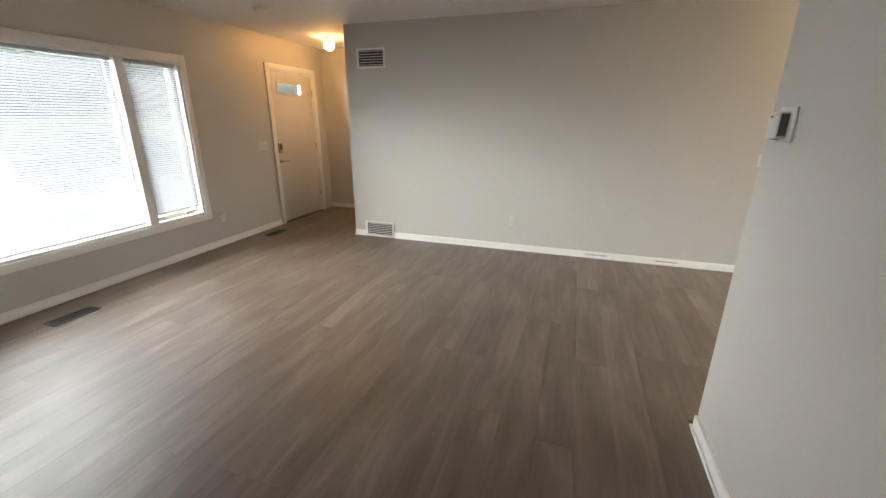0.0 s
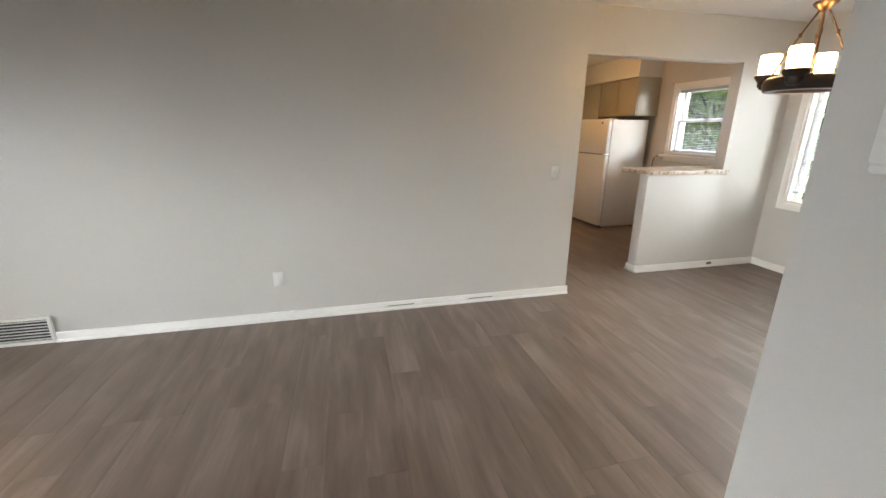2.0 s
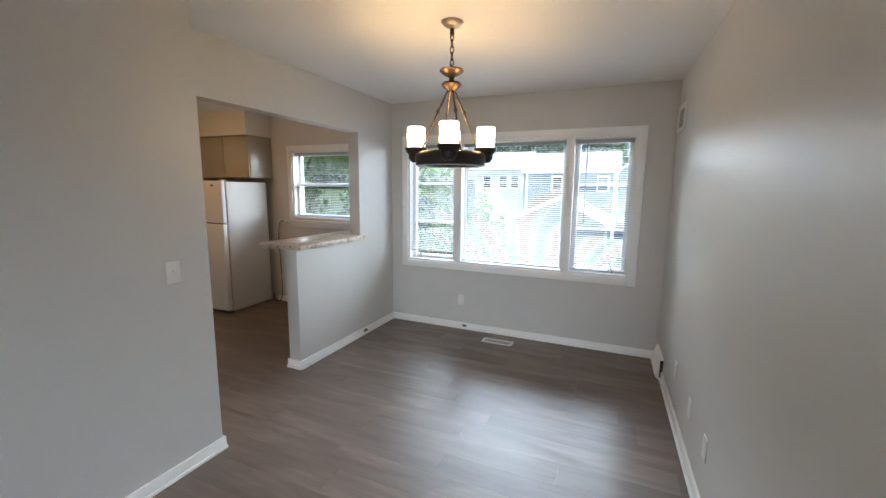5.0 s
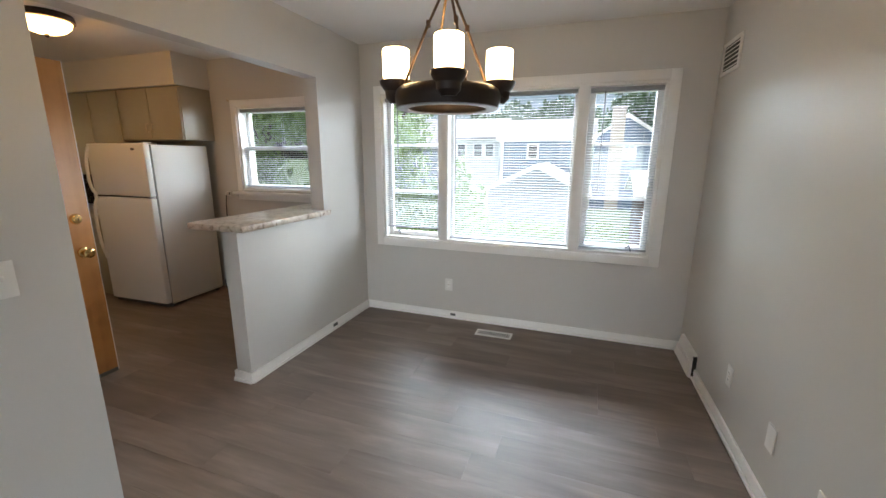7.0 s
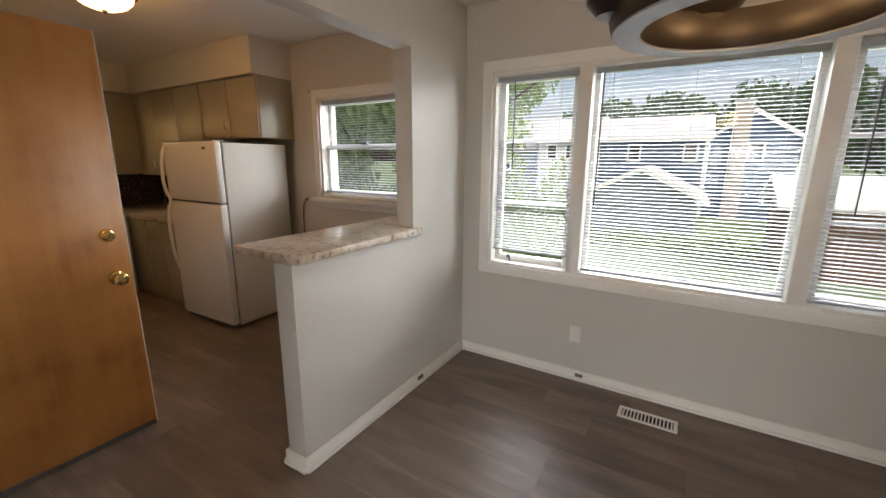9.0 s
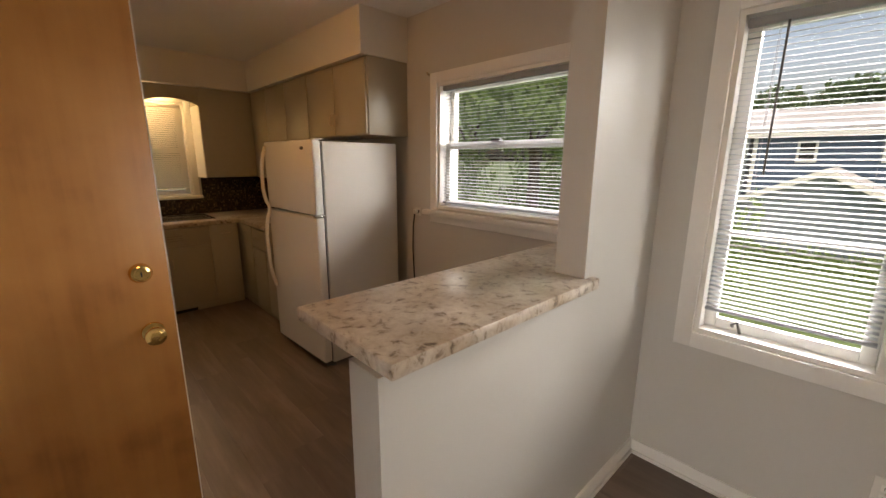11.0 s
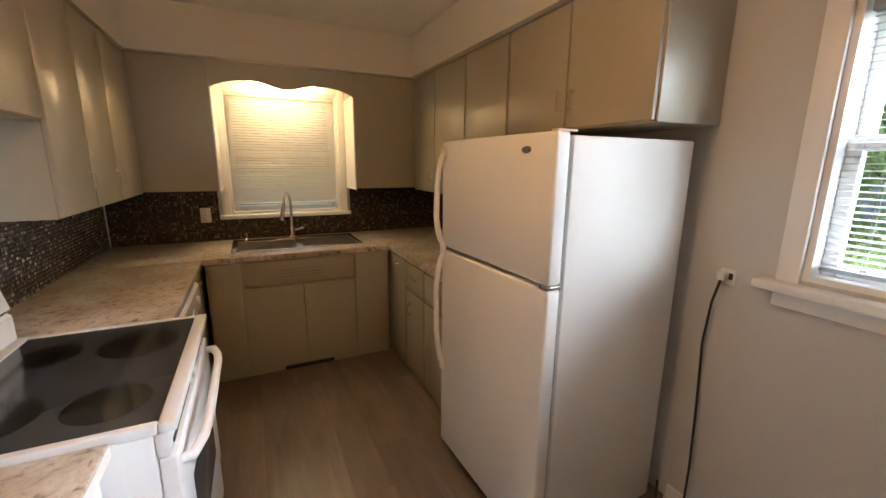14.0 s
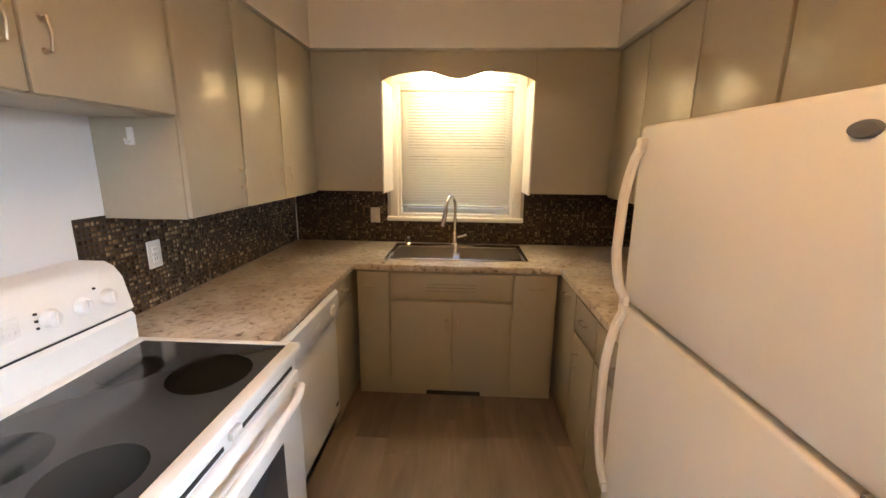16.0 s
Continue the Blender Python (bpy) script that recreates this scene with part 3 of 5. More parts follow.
g = part("pane", box(dx0 + 0.02, dx0 + 0.024, 5.355, 5.855, 1.762, 1.908), GLASS, leaf)
g.visible_shadow = False
lock = part("keypad_lock", box(dx1, dx1 + 0.028, 5.235, 5.305, 0.98, 1.12, 0.008), NICKEL, leaf, "satin nickel keypad deadbolt")
part("keypad", box(dx1 + 0.0285, dx1 + 0.031, 5.247, 5.293, 1.03, 1.105, 0.001), GASKET, lock)
hd = part("handle", tube([(dx1 + 0.05, 5.27, 0.87), (dx1 + 0.05, 5.32, 0.87), (dx1 + 0.048, 5.385, 0.868)], 0.009, 10), NICKEL, leaf, "satin nickel lever handle")
part("rosette", lathe([(0.03, 0), (0.03, 0.008), (0.012, 0.012), (0.012, 0.05)], (dx1, 5.27, 0.87), "x", 18), NICKEL, hd)
for z in (0.3, 1.03, 1.8):
    part("hinge", tube([(dx1 + 0.008, FD[1] - 0.018, z - 0.05), (dx1 + 0.008, FD[1] - 0.018, z + 0.05)], 0.008, 8), NICKEL, door, "worn metal hinge")
for ya, yb, za, zb in ((FD[0] - 0.07, FD[0], 0, FD[3] + 0.07), (FD[1], FD[1] + 0.07, 0, FD[3] + 0.07), (FD[0], FD[1], FD[3], FD[3] + 0.07)):
    part("casing", box(W, W + 0.018, ya, yb, za, zb, 0.003), TRIM, door)
for ya, yb, za, zb in ((FD[0], FD[0] + 0.018, 0, FD[3]), (FD[1] - 0.018, FD[1], 0, FD[3]), (FD[0] + 0.018, FD[1] - 0.018, 2.045, FD[3])):
    part("jamb", box(W - 0.16, W - 0.001, ya, yb, za, zb), TRIM, door)
part("threshold", box(W - 0.15, W + 0.02, FD[0] + 0.018, FD[1] - 0.018, 0.0, 0.01, 0.003), REGB, door, "dark metal threshold")

door = thing("door_2", (-2.05, 5.72, 0), "white painted closet door in the entry, closed", "door", kind="structure")
part("leaf", box(-2.09, -2.05, 5.34, 6.10, 0.012, 2.03, 0.003), DOORW, door)
part("knob", lathe([(0.028, 0), (0.028, -0.006), (0.011, -0.01), (0.011, -0.03), (0.026, -0.042), (0.026, -0.056), (0.012, -0.064)], (-2.09, 5.40, 0.95), "x", 16), NICKEL, door, "dark nickel knob")
for ya, yb, za, zb in ((5.25, 5.32, 0, 2.12), (6.12, 6.19, 0, 2.12), (5.32, 6.12, 2.05, 2.12)):
    part("casing", box(-2.128, -2.11, ya, yb, za, zb, 0.003), TRIM, door)

# the stained side door, standing open into the kitchen
door = thing("door_3", (2.36, 6.37, 0), "orange stained flush wooden door standing open, with brass locks", "door", kind="structure")
leaf = part("leaf", box(2.365, 3.187, 6.35, 6.394, 0.012, 2.03, 0.002), WOOD, door)
part("edge_strip", box(3.1875, 3.191, 6.351, 6.393, 0.012, 2.03), TRIM, leaf, "white painted, chipped door edge")
def rose(parent, x, y, z, prof, name, label):
    return part(name, lathe([(r, -d) for r, d in prof], (x, y, z), "y", 24), BRASS, parent, label)
rose(leaf, 3.107, 6.35, 1.09, [(0.034, 0), (0.034, 0.006), (0.028, 0.016), (0.021, 0.018), (0.021, 0.026), (0.019, 0.028)], "deadbolt", "round brass deadbolt cylinder")
part("keyhole", box(3.105, 3.109, 6.320, 6.3215, 1.082, 1.098), BLACK, leaf)
rose(leaf, 3.117, 6.35, 0.872, [(0.036, 0), (0.034, 0.008), (0.014, 0.014), (0.012, 0.03), (0.022, 0.036), (0.031, 0.048), (0.031, 0.06), (0.022, 0.068), (0.01, 0.07)], "knob", "polished brass door knob")
part("knob", lathe([(0.036, 0), (0.034, 0.008), (0.014, 0.014), (0.012, 0.03), (0.022, 0.036), (0.031, 0.048), (0.031, 0.06), (0.022, 0.068)], (3.117, 6.394, 0.872), "y", 20), BRASS, leaf)
part("strike_latch", box(3.1915, 3.194, 6.36, 6.384, 0.842, 0.902), BRASS, leaf)
part("strike_latch", box(3.1915, 3.194, 6.36, 6.384, 1.075, 1.135), BRASS, leaf)
part("door_sweep", box(2.37, 3.183, 6.344, 6.3495, 0.006, 0.03), GASKET, leaf, "dark rubber sweep along the bottom edge")
for z in (0.25, 1.0, 1.78):
    part("hinge", tube([(2.352, 6.37, z - 0.05), (2.352, 6.37, z + 0.05)], 0.008, 8), BRASS, door)
    part("hinge_leaf", box(2.331, 2.3645, 6.368, 6.372, z - 0.045, z + 0.045), BRASS, door)


# ---- vents, outlets, switches ----
def grille_y(x0, x1, z0, z1, y, side, n, label, backing=True, name="wall_vent", depth=0.012):
    """A louvred grille on a wall face at y; side -1 stands towards -y."""
    v = thing(name, ((x0 + x1) / 2, y, z0), label, "vent")
    f = 0.022
    def yy(a, b):
        return sorted((y + side * a, y + side * b))
    fr = bmesh.new()
    for a, b, c, d in ((x0, x0 + f, z0, z1), (x1 - f, x1, z0, z1), (x0 + f, x1 - f, z0, z0 + f), (x0 + f, x1 - f, z1 - f, z1)):
        bx(fr, a, b, *yy(0, depth), c, d, 0.003)
    part("frame", fr, TRIM, v)
    part("backing", box(x0 + f, x1 - f, *yy(0.0006, 0.002), z0 + f, z1 - f), BLACK, v, "dark duct opening")
    hgt = (z1 - z0 - 2 * f) / n
    for k in range(n):
        zc = z0 + f + hgt * (k + 0.5)
        bm = box(x0 + f, x1 - f, *yy(0.003, depth - 0.004), zc - hgt * 0.09, zc + hgt * 0.09)
        part("slat", bm, TRIM, v)
    return v


grille_y(-1.955, -1.60, 1.995, 2.205, 5.005, -1, 6, "white louvred return-air grille high on the wall")
grille_y(-1.955, -1.56, 0.0, 0.20, 5.005, -1, 7, "white louvred register set into the baseboard", depth=0.02)
DINING.append(grille_y(4.53, 4.86, 2.015, 2.215, 2.49, 1, 6, "white louvred grille high on the dining wall"))
v = thing("wall_register", (4.65, 2.49, 0), "white projecting baseboard register in the dining corner", "vent")
part("body", prism([(2.49, 0.0), (2.53, 0.0), (2.545, 0.02), (2.505, 0.165), (2.49, 0.17)], "x", 4.46, 4.84), TRIM, v)
DINING.append(v)
part("backing", box(4.452, 4.4595, 2.492, 2.515, 0.01, 0.16), BLACK, v)
for k in range(8):
    part("slat", box(4.49 + k * 0.042, 4.515 + k * 0.042, 2.522, 2.532, 0.05, 0.11), TRIM, v)


def floor_register(x0, x1, y0, y1, material, label, along):
    v = thing("floor_register", ((x0 + x1) / 2, (y0 + y1) / 2, 0), label, "floor vent", "floor registers")
    f = 0.02
    bm = bmesh.new()
    for a, b, c, d in ((x0, x0 + f, y0, y1), (x1 - f, x1, y0, y1), (x0 + f, x1 - f, y0, y0 + f), (x0 + f, x1 - f, y1 - f, y1)):
        bx(bm, a, b, c, d, 0.0, 0.006, 0.002)
    part("frame", bm, material, v)
    part("backing", box(x0 + f, x1 - f, y0 + f, y1 - f, 0.0002, 0.001), BLACK, v)
    n = 14
    for k in range(n):
        if along == "y":
            c = y0 + f + (y1 - y0 - 2 * f) * (k + 0.5) / n
            part("slat", box(x0 + f, x1 - f, c - 0.004, c + 0.004, 0.001, 0.005), material, v)
        else:
            c = x0 + f + (x1 - x0 - 2 * f) * (k + 0.5) / n
            part("slat", box(c - 0.004, c + 0.004, y0 + f, y1 - f, 0.001, 0.005), material, v)


floor_register(4.63, 4.75, 3.83, 4.14, TRIM, "white metal floor register by the dining window", "y")
floor_register(-3.07, -2.94, 2.11, 2.43, REGB, "dark brown metal floor register under the front window", "y")
floor_register(-3.2, -3.08, 4.55, 4.85, REGB, "dark brown metal floor register near the front door", "y")


def plate(face, sign, c, z, axis, holes, label, w=0.072, h=0.116, name="wall_outlet", category="outlet"):
    """A cover plate on a wall; axis is the wall's normal."""
    base = (face, c, z) if axis == "x" else (c, face, z)
    p = thing(name, base, label, category, "cover plates")
    def slab(n, c0, c1, z0, z1, d0, d1, m, bev=0.0, lab=""):
        a, b = sorted((face + sign * d0, face + sign * d1))
        bm = box(a, b, c0, c1, z0, z1, bev) if axis == "x" else box(c0, c1, a, b, z0, z1, bev)
        part(n, bm, m, p, lab)
    slab("cover", c - w / 2, c + w / 2, z - h / 2, z + h / 2, 0, 0.006, PLASTIC, 0.0025)
    if holes == "outlet":
        for dz in (-0.02, 0.02):
            slab("receptacle", c - 0.016, c + 0.016, z + dz - 0.014, z + dz + 0.014, 0.006, 0.008, TRIM, 0.0008)
            for dc in (-0.006, 0.006):
                slab("slot", c + dc - 0.001, c + dc + 0.001, z + dz - 0.005, z + dz + 0.006, 0.008, 0.0085, BLACK)
    elif holes:
        for k in range(holes):
            cc = c + (k - (holes - 1) / 2) * 0.046
            slab("toggle", cc - 0.005, cc + 0.005, z - 0.003, z + 0.014, 0.006, 0.016, PLASTIC, 0.002)
    slab("screw", c - 0.003, c + 0.003, z - 0.003, z + 0.003, 0.006, 0.0068, NICKEL) if holes == "outlet" else None
    return p


plate(5.005, -1, -0.07, 0.34, "y", "outlet", "white duplex wall outlet on the grey wall")
plate(5.005, -1, 2.18, 1.10, "y", 1, "white toggle light switch by the kitchen opening", name="light_switch", category="switch")
plate(E, -1, 4.474, 0.325, "x", "outlet", "white duplex wall outlet under the dining window")
plate(W, 1, 4.12, 0.32, "x", "outlet", "white duplex wall outlet beside the front window")
plate(W, 1, 4.92, 1.10, "x", 3, "white three-gang light switch by the front door", w=0.165, name="light_switch", category="switch")
DINING.append(plate(2.49, 1, 3.90, 0.325, "y", "outlet", "white duplex wall outlet on the dining wall"))
DINING.append(plate(2.49, 1, 3.39, 0.315, "y", 0, "blank white cover plate on the dining wall", name="cover_plate", category="cover plate"))
DINING.append(plate(2.49, 1, 3.00, 0.32, "y", 0, "blank white cover plate near the dining corner", name="cover_plate", category="cover plate"))
plate(2.338, 1, 8.32, 1.10, "x", "outlet", "white outlet on the brown mosaic backsplash")
plate(9.772, -1, 2.96, 1.085, "y", "outlet", "white outlet beside the sink window")

# the dining wall runs slightly out of square with the rest
OUT = Matrix.Translation((1.245, 2.455, 0)) @ Matrix.Rotation(radians(1.25), 4, "Z") @ Matrix.Translation((-1.235, -2.49, 0))
for ob in DINING:
    ob.matrix_world = OUT @ Matrix.Translation(ob.location)

th = thing("thermostat", (1.235, 2.26, 1.35), "white square thermostat on a large wall plate", "thermostat")
part("wall_plate", box(1.226, 1.235, 2.195, 2.325, 1.345, 1.468, 0.006), PLASTIC, th)
bd = part("body", box(1.192, 1.2255, 2.225, 2.308, 1.36, 1.452, 0.006), PLASTIC, th)
part("mark", box(1.1905, 1.1915, 2.268, 2.29, 1.432, 1.437), GASKET, bd)
part("side_grille", box(1.197, 1.222, 2.2235, 2.2245, 1.37, 1.445), GASKET, bd, "grey louvred side of the thermostat")
part("slider", box(1.1995, 1.215, 2.25, 2.28, 1.356, 1.3595), GASKET, bd)

th.location += Vector((0.01, 0.05, 0.037))

# unpainted slots left in the baseboards
def slot_cover(x0, x1, label):
    s = thing("baseboard_outlet", ((x0 + x1) / 2, 4.976, 0.02), label, "outlet strip")
    part("plate", box(x0, x1, 4.987, 4.9905, 0.022, 0.062, 0.001), TRIM, s)
    part("slot", box(x0 + 0.03, x1 - 0.06, 4.9855, 4.9868, 0.038, 0.043), BLACK, s)
slot_cover(0.72, 1.03, "white slotted plate let into the baseboard")
slot_cover(1.42, 1.72, "white slotted plate painted over in the baseboard")
for x in (4.32,):
    solid("baseboard_jack", box(x - 0.03, x + 0.03, 5.3205, 5.3255, 0.028, 0.055, 0.001), GASKET, "small dark jack set in the baseboard", "jack")
solid("baseboard_jack", box(4.9005, 4.9055, 4.40, 4.45, 0.028, 0.05, 0.001), GASKET, "small dark jack set in the baseboard", "jack")


# ---- lamps ----
CX, CY = 3.125, 3.88
ch = thing("chandelier", (CX, CY, H), "dark bronze ring chandelier with four lit frosted glass shades", "chandelier")
part("canopy", lathe([(0.02, -0.035), (0.045, -0.022), (0.062, -0.006), (0.064, 0)], (CX, CY, H), "z"), NICKEL, ch, "satin metal ceiling canopy")
part("stem", lathe([(0.012, -0.07), (0.012, -0.035)], (CX, CY, H), "z", 12), BRONZEB, ch)
z = H - 0.06
k = 0
while z > 2.2:
    pts = []
    for i in range(13):
        a = 2 * math.pi * i / 12
        u, v = 0.011 * math.cos(a), 0.022 * math.sin(a)
        pts.append((CX + (u if k % 2 else 0), CY + (0 if k % 2 else u), z - 0.02 + v))
    part("chain_link", tube(pts, 0.0028, 6), BRONZEB, ch)
    z -= 0.034
    k += 1
part("cap", lathe([(0.006, 0.05), (0.066, 0.05), (0.07, 0.042), (0.045, 0.02), (0.016, 0.008), (0.014, -0.012), (0.05, -0.02), (0.058, -0.03), (0.052, -0.042), (0.03, -0.06), (0.012, -0.075)], (CX, CY, 2.155), "z"), BRONZEB, ch, "bronze dished cap with rubbed edges")
RZ = 1.712
ring = [(0.153, -0.03), (0.156, -0.043), (0.202, -0.043), (0.208, -0.02), (0.211, 0.0), (0.203, 0.022), (0.19, 0.032), (0.166, 0.026), (0.155, 0.0)]
bm = bmesh.new()
rows = []
for i in range(48):
    a = 2 * math.pi * i / 48
    rows.append([bm.verts.new((CX + r * math.cos(a), CY + r * math.sin(a), RZ + zz)) for r, zz in ring])
for i in range(48):
    p, q = rows[i], rows[(i + 1) % 48]
    for k in range(len(ring)):
        bm.faces.new((p[k], q[k], q[(k + 1) % len(ring)], p[(k + 1) % len(ring)]))
bmesh.ops.recalc_face_normals(bm, faces=bm.faces)
rg = part("ring", bm, BRONZE, ch, "dark bronze moulded ring")
# thin band added under the ring to carry its painted reflection
lip = [(0.157, -0.0435), (0.157, -0.047), (0.2, -0.047), (0.2, -0.0435)]
bm = bmesh.new()
rows = [[bm.verts.new((CX + r * math.cos(2 * math.pi * i / 64), CY + r * math.sin(2 * math.pi * i / 64), RZ + zz)) for r, zz in lip] for i in range(64)]
for p, q in zip(rows, rows[1:] + rows[:1]):
    for k in range(4):
        bm.faces.new((p[k], q[k], q[(k + 1) % 4], p[(k + 1) % 4]))
bmesh.ops.recalc_face_normals(bm, faces=bm.faces)
part("lower_lip", bm, LIP, rg, "flat underside of the ring, reflected light painted pale grey")
for i in range(4):
    a = radians(20 + 90 * i)
    x, y = CX + 0.203 * math.cos(a), CY + 0.203 * math.sin(a)
    part("socket_cup", lathe([(0.026, -0.04), (0.043, -0.02), (0.045, 0.005), (0.052, 0.012), (0.064, 0.03), (0.066, 0.042), (0.057, 0.046)], (x, y, RZ + 0.015), "z"), BRONZE, ch, "turned dark bronze cup")
    sh = lathe([(0.045, 0.0), (0.05, 0.01), (0.052, 0.03), (0.052, 0.113), (0.05, 0.118), (0.046, 0.118), (0.046, 0.008)], (x, y, RZ + 0.056), "z", 28)
    part("shade", sh, SHADE, ch, "lit frosted glass cylinder shade")
    xa, ya = CX + 0.18 * math.cos(a + 0.35), CY + 0.18 * math.sin(a + 0.35)
    part("arm", tube([(CX + 0.02 * math.cos(a + 0.35), CY + 0.02 * math.sin(a + 0.35), 2.09), (CX + 0.08 * math.cos(a + 0.35), CY + 0.08 * math.sin(a + 0.35), 1.97), (xa, ya, RZ + 0.03)], 0.0055, 8), BRONZEB, ch, "slim bronze rod with rubbed copper joints")
    part("joint", lathe([(0.009, -0.012), (0.009, 0.012)], (CX + 0.08 * math.cos(a + 0.35), CY + 0.08 * math.sin(a + 0.35), 1.97), "z", 10), BRONZEB, ch)

kl = thing("ceiling_light", (3.52, 7.05, H), "lit flush amber glass dome ceiling light", "ceiling lamp")
part("pan", lathe([(0.165, 0.0), (0.17, -0.02), (0.172, -0.045), (0.15, -0.05)], (3.52, 7.05, H), "z", 32), BRONZE, kl, "dark bronze rim")
part("shade", lathe([(0.152, -0.05), (0.145, -0.075), (0.115, -0.105), (0.07, -0.125), (0.0015, -0.132)], (3.52, 7.05, H), "z", 32), DOME, kl, "lit marbled glass dome")
part("finial", lathe([(0.014, -0.132), (0.016, -0.142), (0.006, -0.155)], (3.52, 7.05, H), "z", 12), BRONZE, kl)

el = thing("ceiling_light", (-2.70, 5.62, H), "small lit glass globe ceiling light in the entry", "ceiling lamp")
part("base", lathe([(0.06, 0.0), (0.06, -0.015), (0.045, -0.03)], (-2.70, 5.62, H), "z"), BRASS, el, "brass ceiling base")
part("shade", lathe([(0.04, -0.03), (0.062, -0.055), (0.068, -0.09), (0.06, -0.13), (0.03, -0.155), (0.001, -0.16)], (-2.70, 5.62, H), "z"), GLOBE, el, "lit jelly-jar glass globe")
sd = thing("smoke_detector", (-2.5, 4.15, H), "round white smoke detector on the ceiling", "smoke detector")
part("body", lathe([(0.065, 0), (0.065, -0.02), (0.05, -0.034), (0.001, -0.036)], (-2.5, 4.15, H), "z"), PLASTIC, sd)
sl = thing("valance_light", (3.57, 9.62, 2.09), "lit strip lamp hidden behind the wooden valance", "lamp")
part("housing", box(3.30, 3.84, 9.60, 9.66, 2.10, 2.14, 0.004), TRIM, sl)
part("tube", tube([(3.33, 9.63, 2.085), (3.81, 9.63, 2.085)], 0.014, 12), TUBE, sl, "glowing warm lamp tube")

# ---- kitchen: soffit, cabinets ----
SO = 2.163
sof = solid("trim_soffit", bx(bx(box(2.33, 2.67, 6.9, 9.78, SO, H), 2.67, 4.525, 9.36, 9.78, SO, H), 4.525, E, 7.15, 9.78, SO, H), CREAM, "cream painted soffit above the cabinets", "soffit", "structure")


def pull_v(parent, p, out, length=0.075):
    """An upright bow pull standing on the face at p, out its normal."""
    p, o = Vector(p), Vector(out)
    pts = [p + Vector((0, 0, length / 2)), p + o * 0.02 + Vector((0, 0, length / 2)), p + o * 0.026, p + o * 0.02 - Vector((0, 0, length / 2)), p - Vector((0, 0, length / 2))]
    h = part("handle", tube(pts, 0.004, 8), NICKEL, parent, "satin nickel bow pull")
    for s in (1, -1):
        q = p + Vector((0, 0, s * length / 2)) + o * 0.002
        part("foot", lathe([(0.008, -0.002), (0.006, 0.004)], q, "x" if abs(o.x) > 0.5 else "y", 10), NICKEL, h)


def pull_h(parent, p, out, length=0.075):
    p, o = Vector(p), Vector(out)
    t = Vector((0, 0, 1)).cross(o)
    pts = [p + t * length / 2, p + t * length / 2 + o * 0.02, p + o * 0.026, p - t * length / 2 + o * 0.02, p - t * length / 2]
    part("handle", tube(pts, 0.004, 8), NICKEL, parent, "satin nickel bow pull")


def front_x(parent, name, face, out, y0, y1, z0, z1, pull=None, pz=None, horizontal=False):
    """An overlay door or drawer front on a face at x."""
    a, b = sorted((face, face + out * 0.018))
    d = part(name, box(a, b, y0, y1, z0, z1, 0.004), CAB, parent)
    if pull is not None:
        f = (face + out * 0.018, pull, pz)
        (pull_h if horizontal else pull_v)(d, f, (out, 0, 0))
    return d


def front_y(parent, name, face, x0, x1, z0, z1, pull=None, pz=None, horizontal=False):
    d = part(name, box(x0, x1, face - 0.018, face, z0, z1, 0.004), CAB, parent)
    if pull is not None:
        (pull_h if horizontal else pull_v)(d, (pull, face - 0.018, pz), (0, -1, 0))
    return d


G = "taupe painted kitchen cabinets"
def cabinet(name, x0, x1, y0, y1, z0, z1, label):
    c = thing(name, ((x0 + x1) / 2, (y0 + y1) / 2, z0), label, "cabinet", G)
    part("body", box(x0, x1, y0, y1, z0, z1, 0.002), CAB, c)
    return c


def gaps_x(parent, face, out, ys, z0, z1):
    """Dark strips laid between doors on a face at x, painting the shade in the joints."""
    a, b = sorted((face + out * 0.0005, face + out * 0.003))
    for y in ys:
        part("door_joint", box(a, b, y - 0.006, y + 0.006, z0, z1), CABDARK, parent, "dark strip painting the shade between doors")


# left wall cabinets
LX = 2.642
c = cabinet("wall_cabinet", 2.332, LX, 7.20, 8.125, 1.634, SO - 0.002, "taupe two-door cabinet above the range")
front_x(c, "door", LX, 1, 7.215, 7.648, 1.64, 2.15, 7.605, 1.775)
front_x(c, "door", LX, 1, 7.656, 8.118, 1.64, 2.15, 7.70, 1.775)
gaps_x(c, LX, 1, (7.652, 8.122), 1.64, 2.15)
c = cabinet("wall_cabinet", 2.332, LX, 8.127, 9.415, 1.28, SO - 0.002, "tall taupe three-door wall cabinet beside the range")
front_x(c, "door", LX, 1, 8.135, 8.51, 1.286, 2.15, 8.475, 1.41)
front_x(c, "door", LX, 1, 8.522, 8.905, 1.286, 2.15, 8.872, 1.405)
front_x(c, "door", LX, 1, 8.917, 9.39, 1.286, 2.15, 8.965, 1.41)
gaps_x(c, LX, 1, (8.516, 8.911), 1.286, 2.15)
hk = thing("wall_hook", (2.48, 8.124, 1.58), "white plastic adhesive hook on the cabinet side", "hook")
part("back", box(2.468, 2.492, 8.1185, 8.1265, 1.54, 1.60, 0.003), PLASTIC, hk)
part("prong", tube([(2.48, 8.118, 1.555), (2.48, 8.10, 1.545), (2.48, 8.095, 1.56)], 0.005, 8), PLASTIC, hk)
# right wall cabinets
RX = 4.575
c = cabinet("wall_cabinet", RX, E - 0.002, 7.155, 8.045, 1.645, SO - 0.002, "taupe two-door cabinet above the refrigerator")
front_x(c, "door", RX, -1, 7.165, 7.594, 1.652, 2.15, 7.556, 1.765)
front_x(c, "door", RX, -1, 7.602, 8.038, 1.652, 2.15, 7.636, 1.765)
gaps_x(c, RX, -1, (7.598, 8.041), 1.652, 2.15)
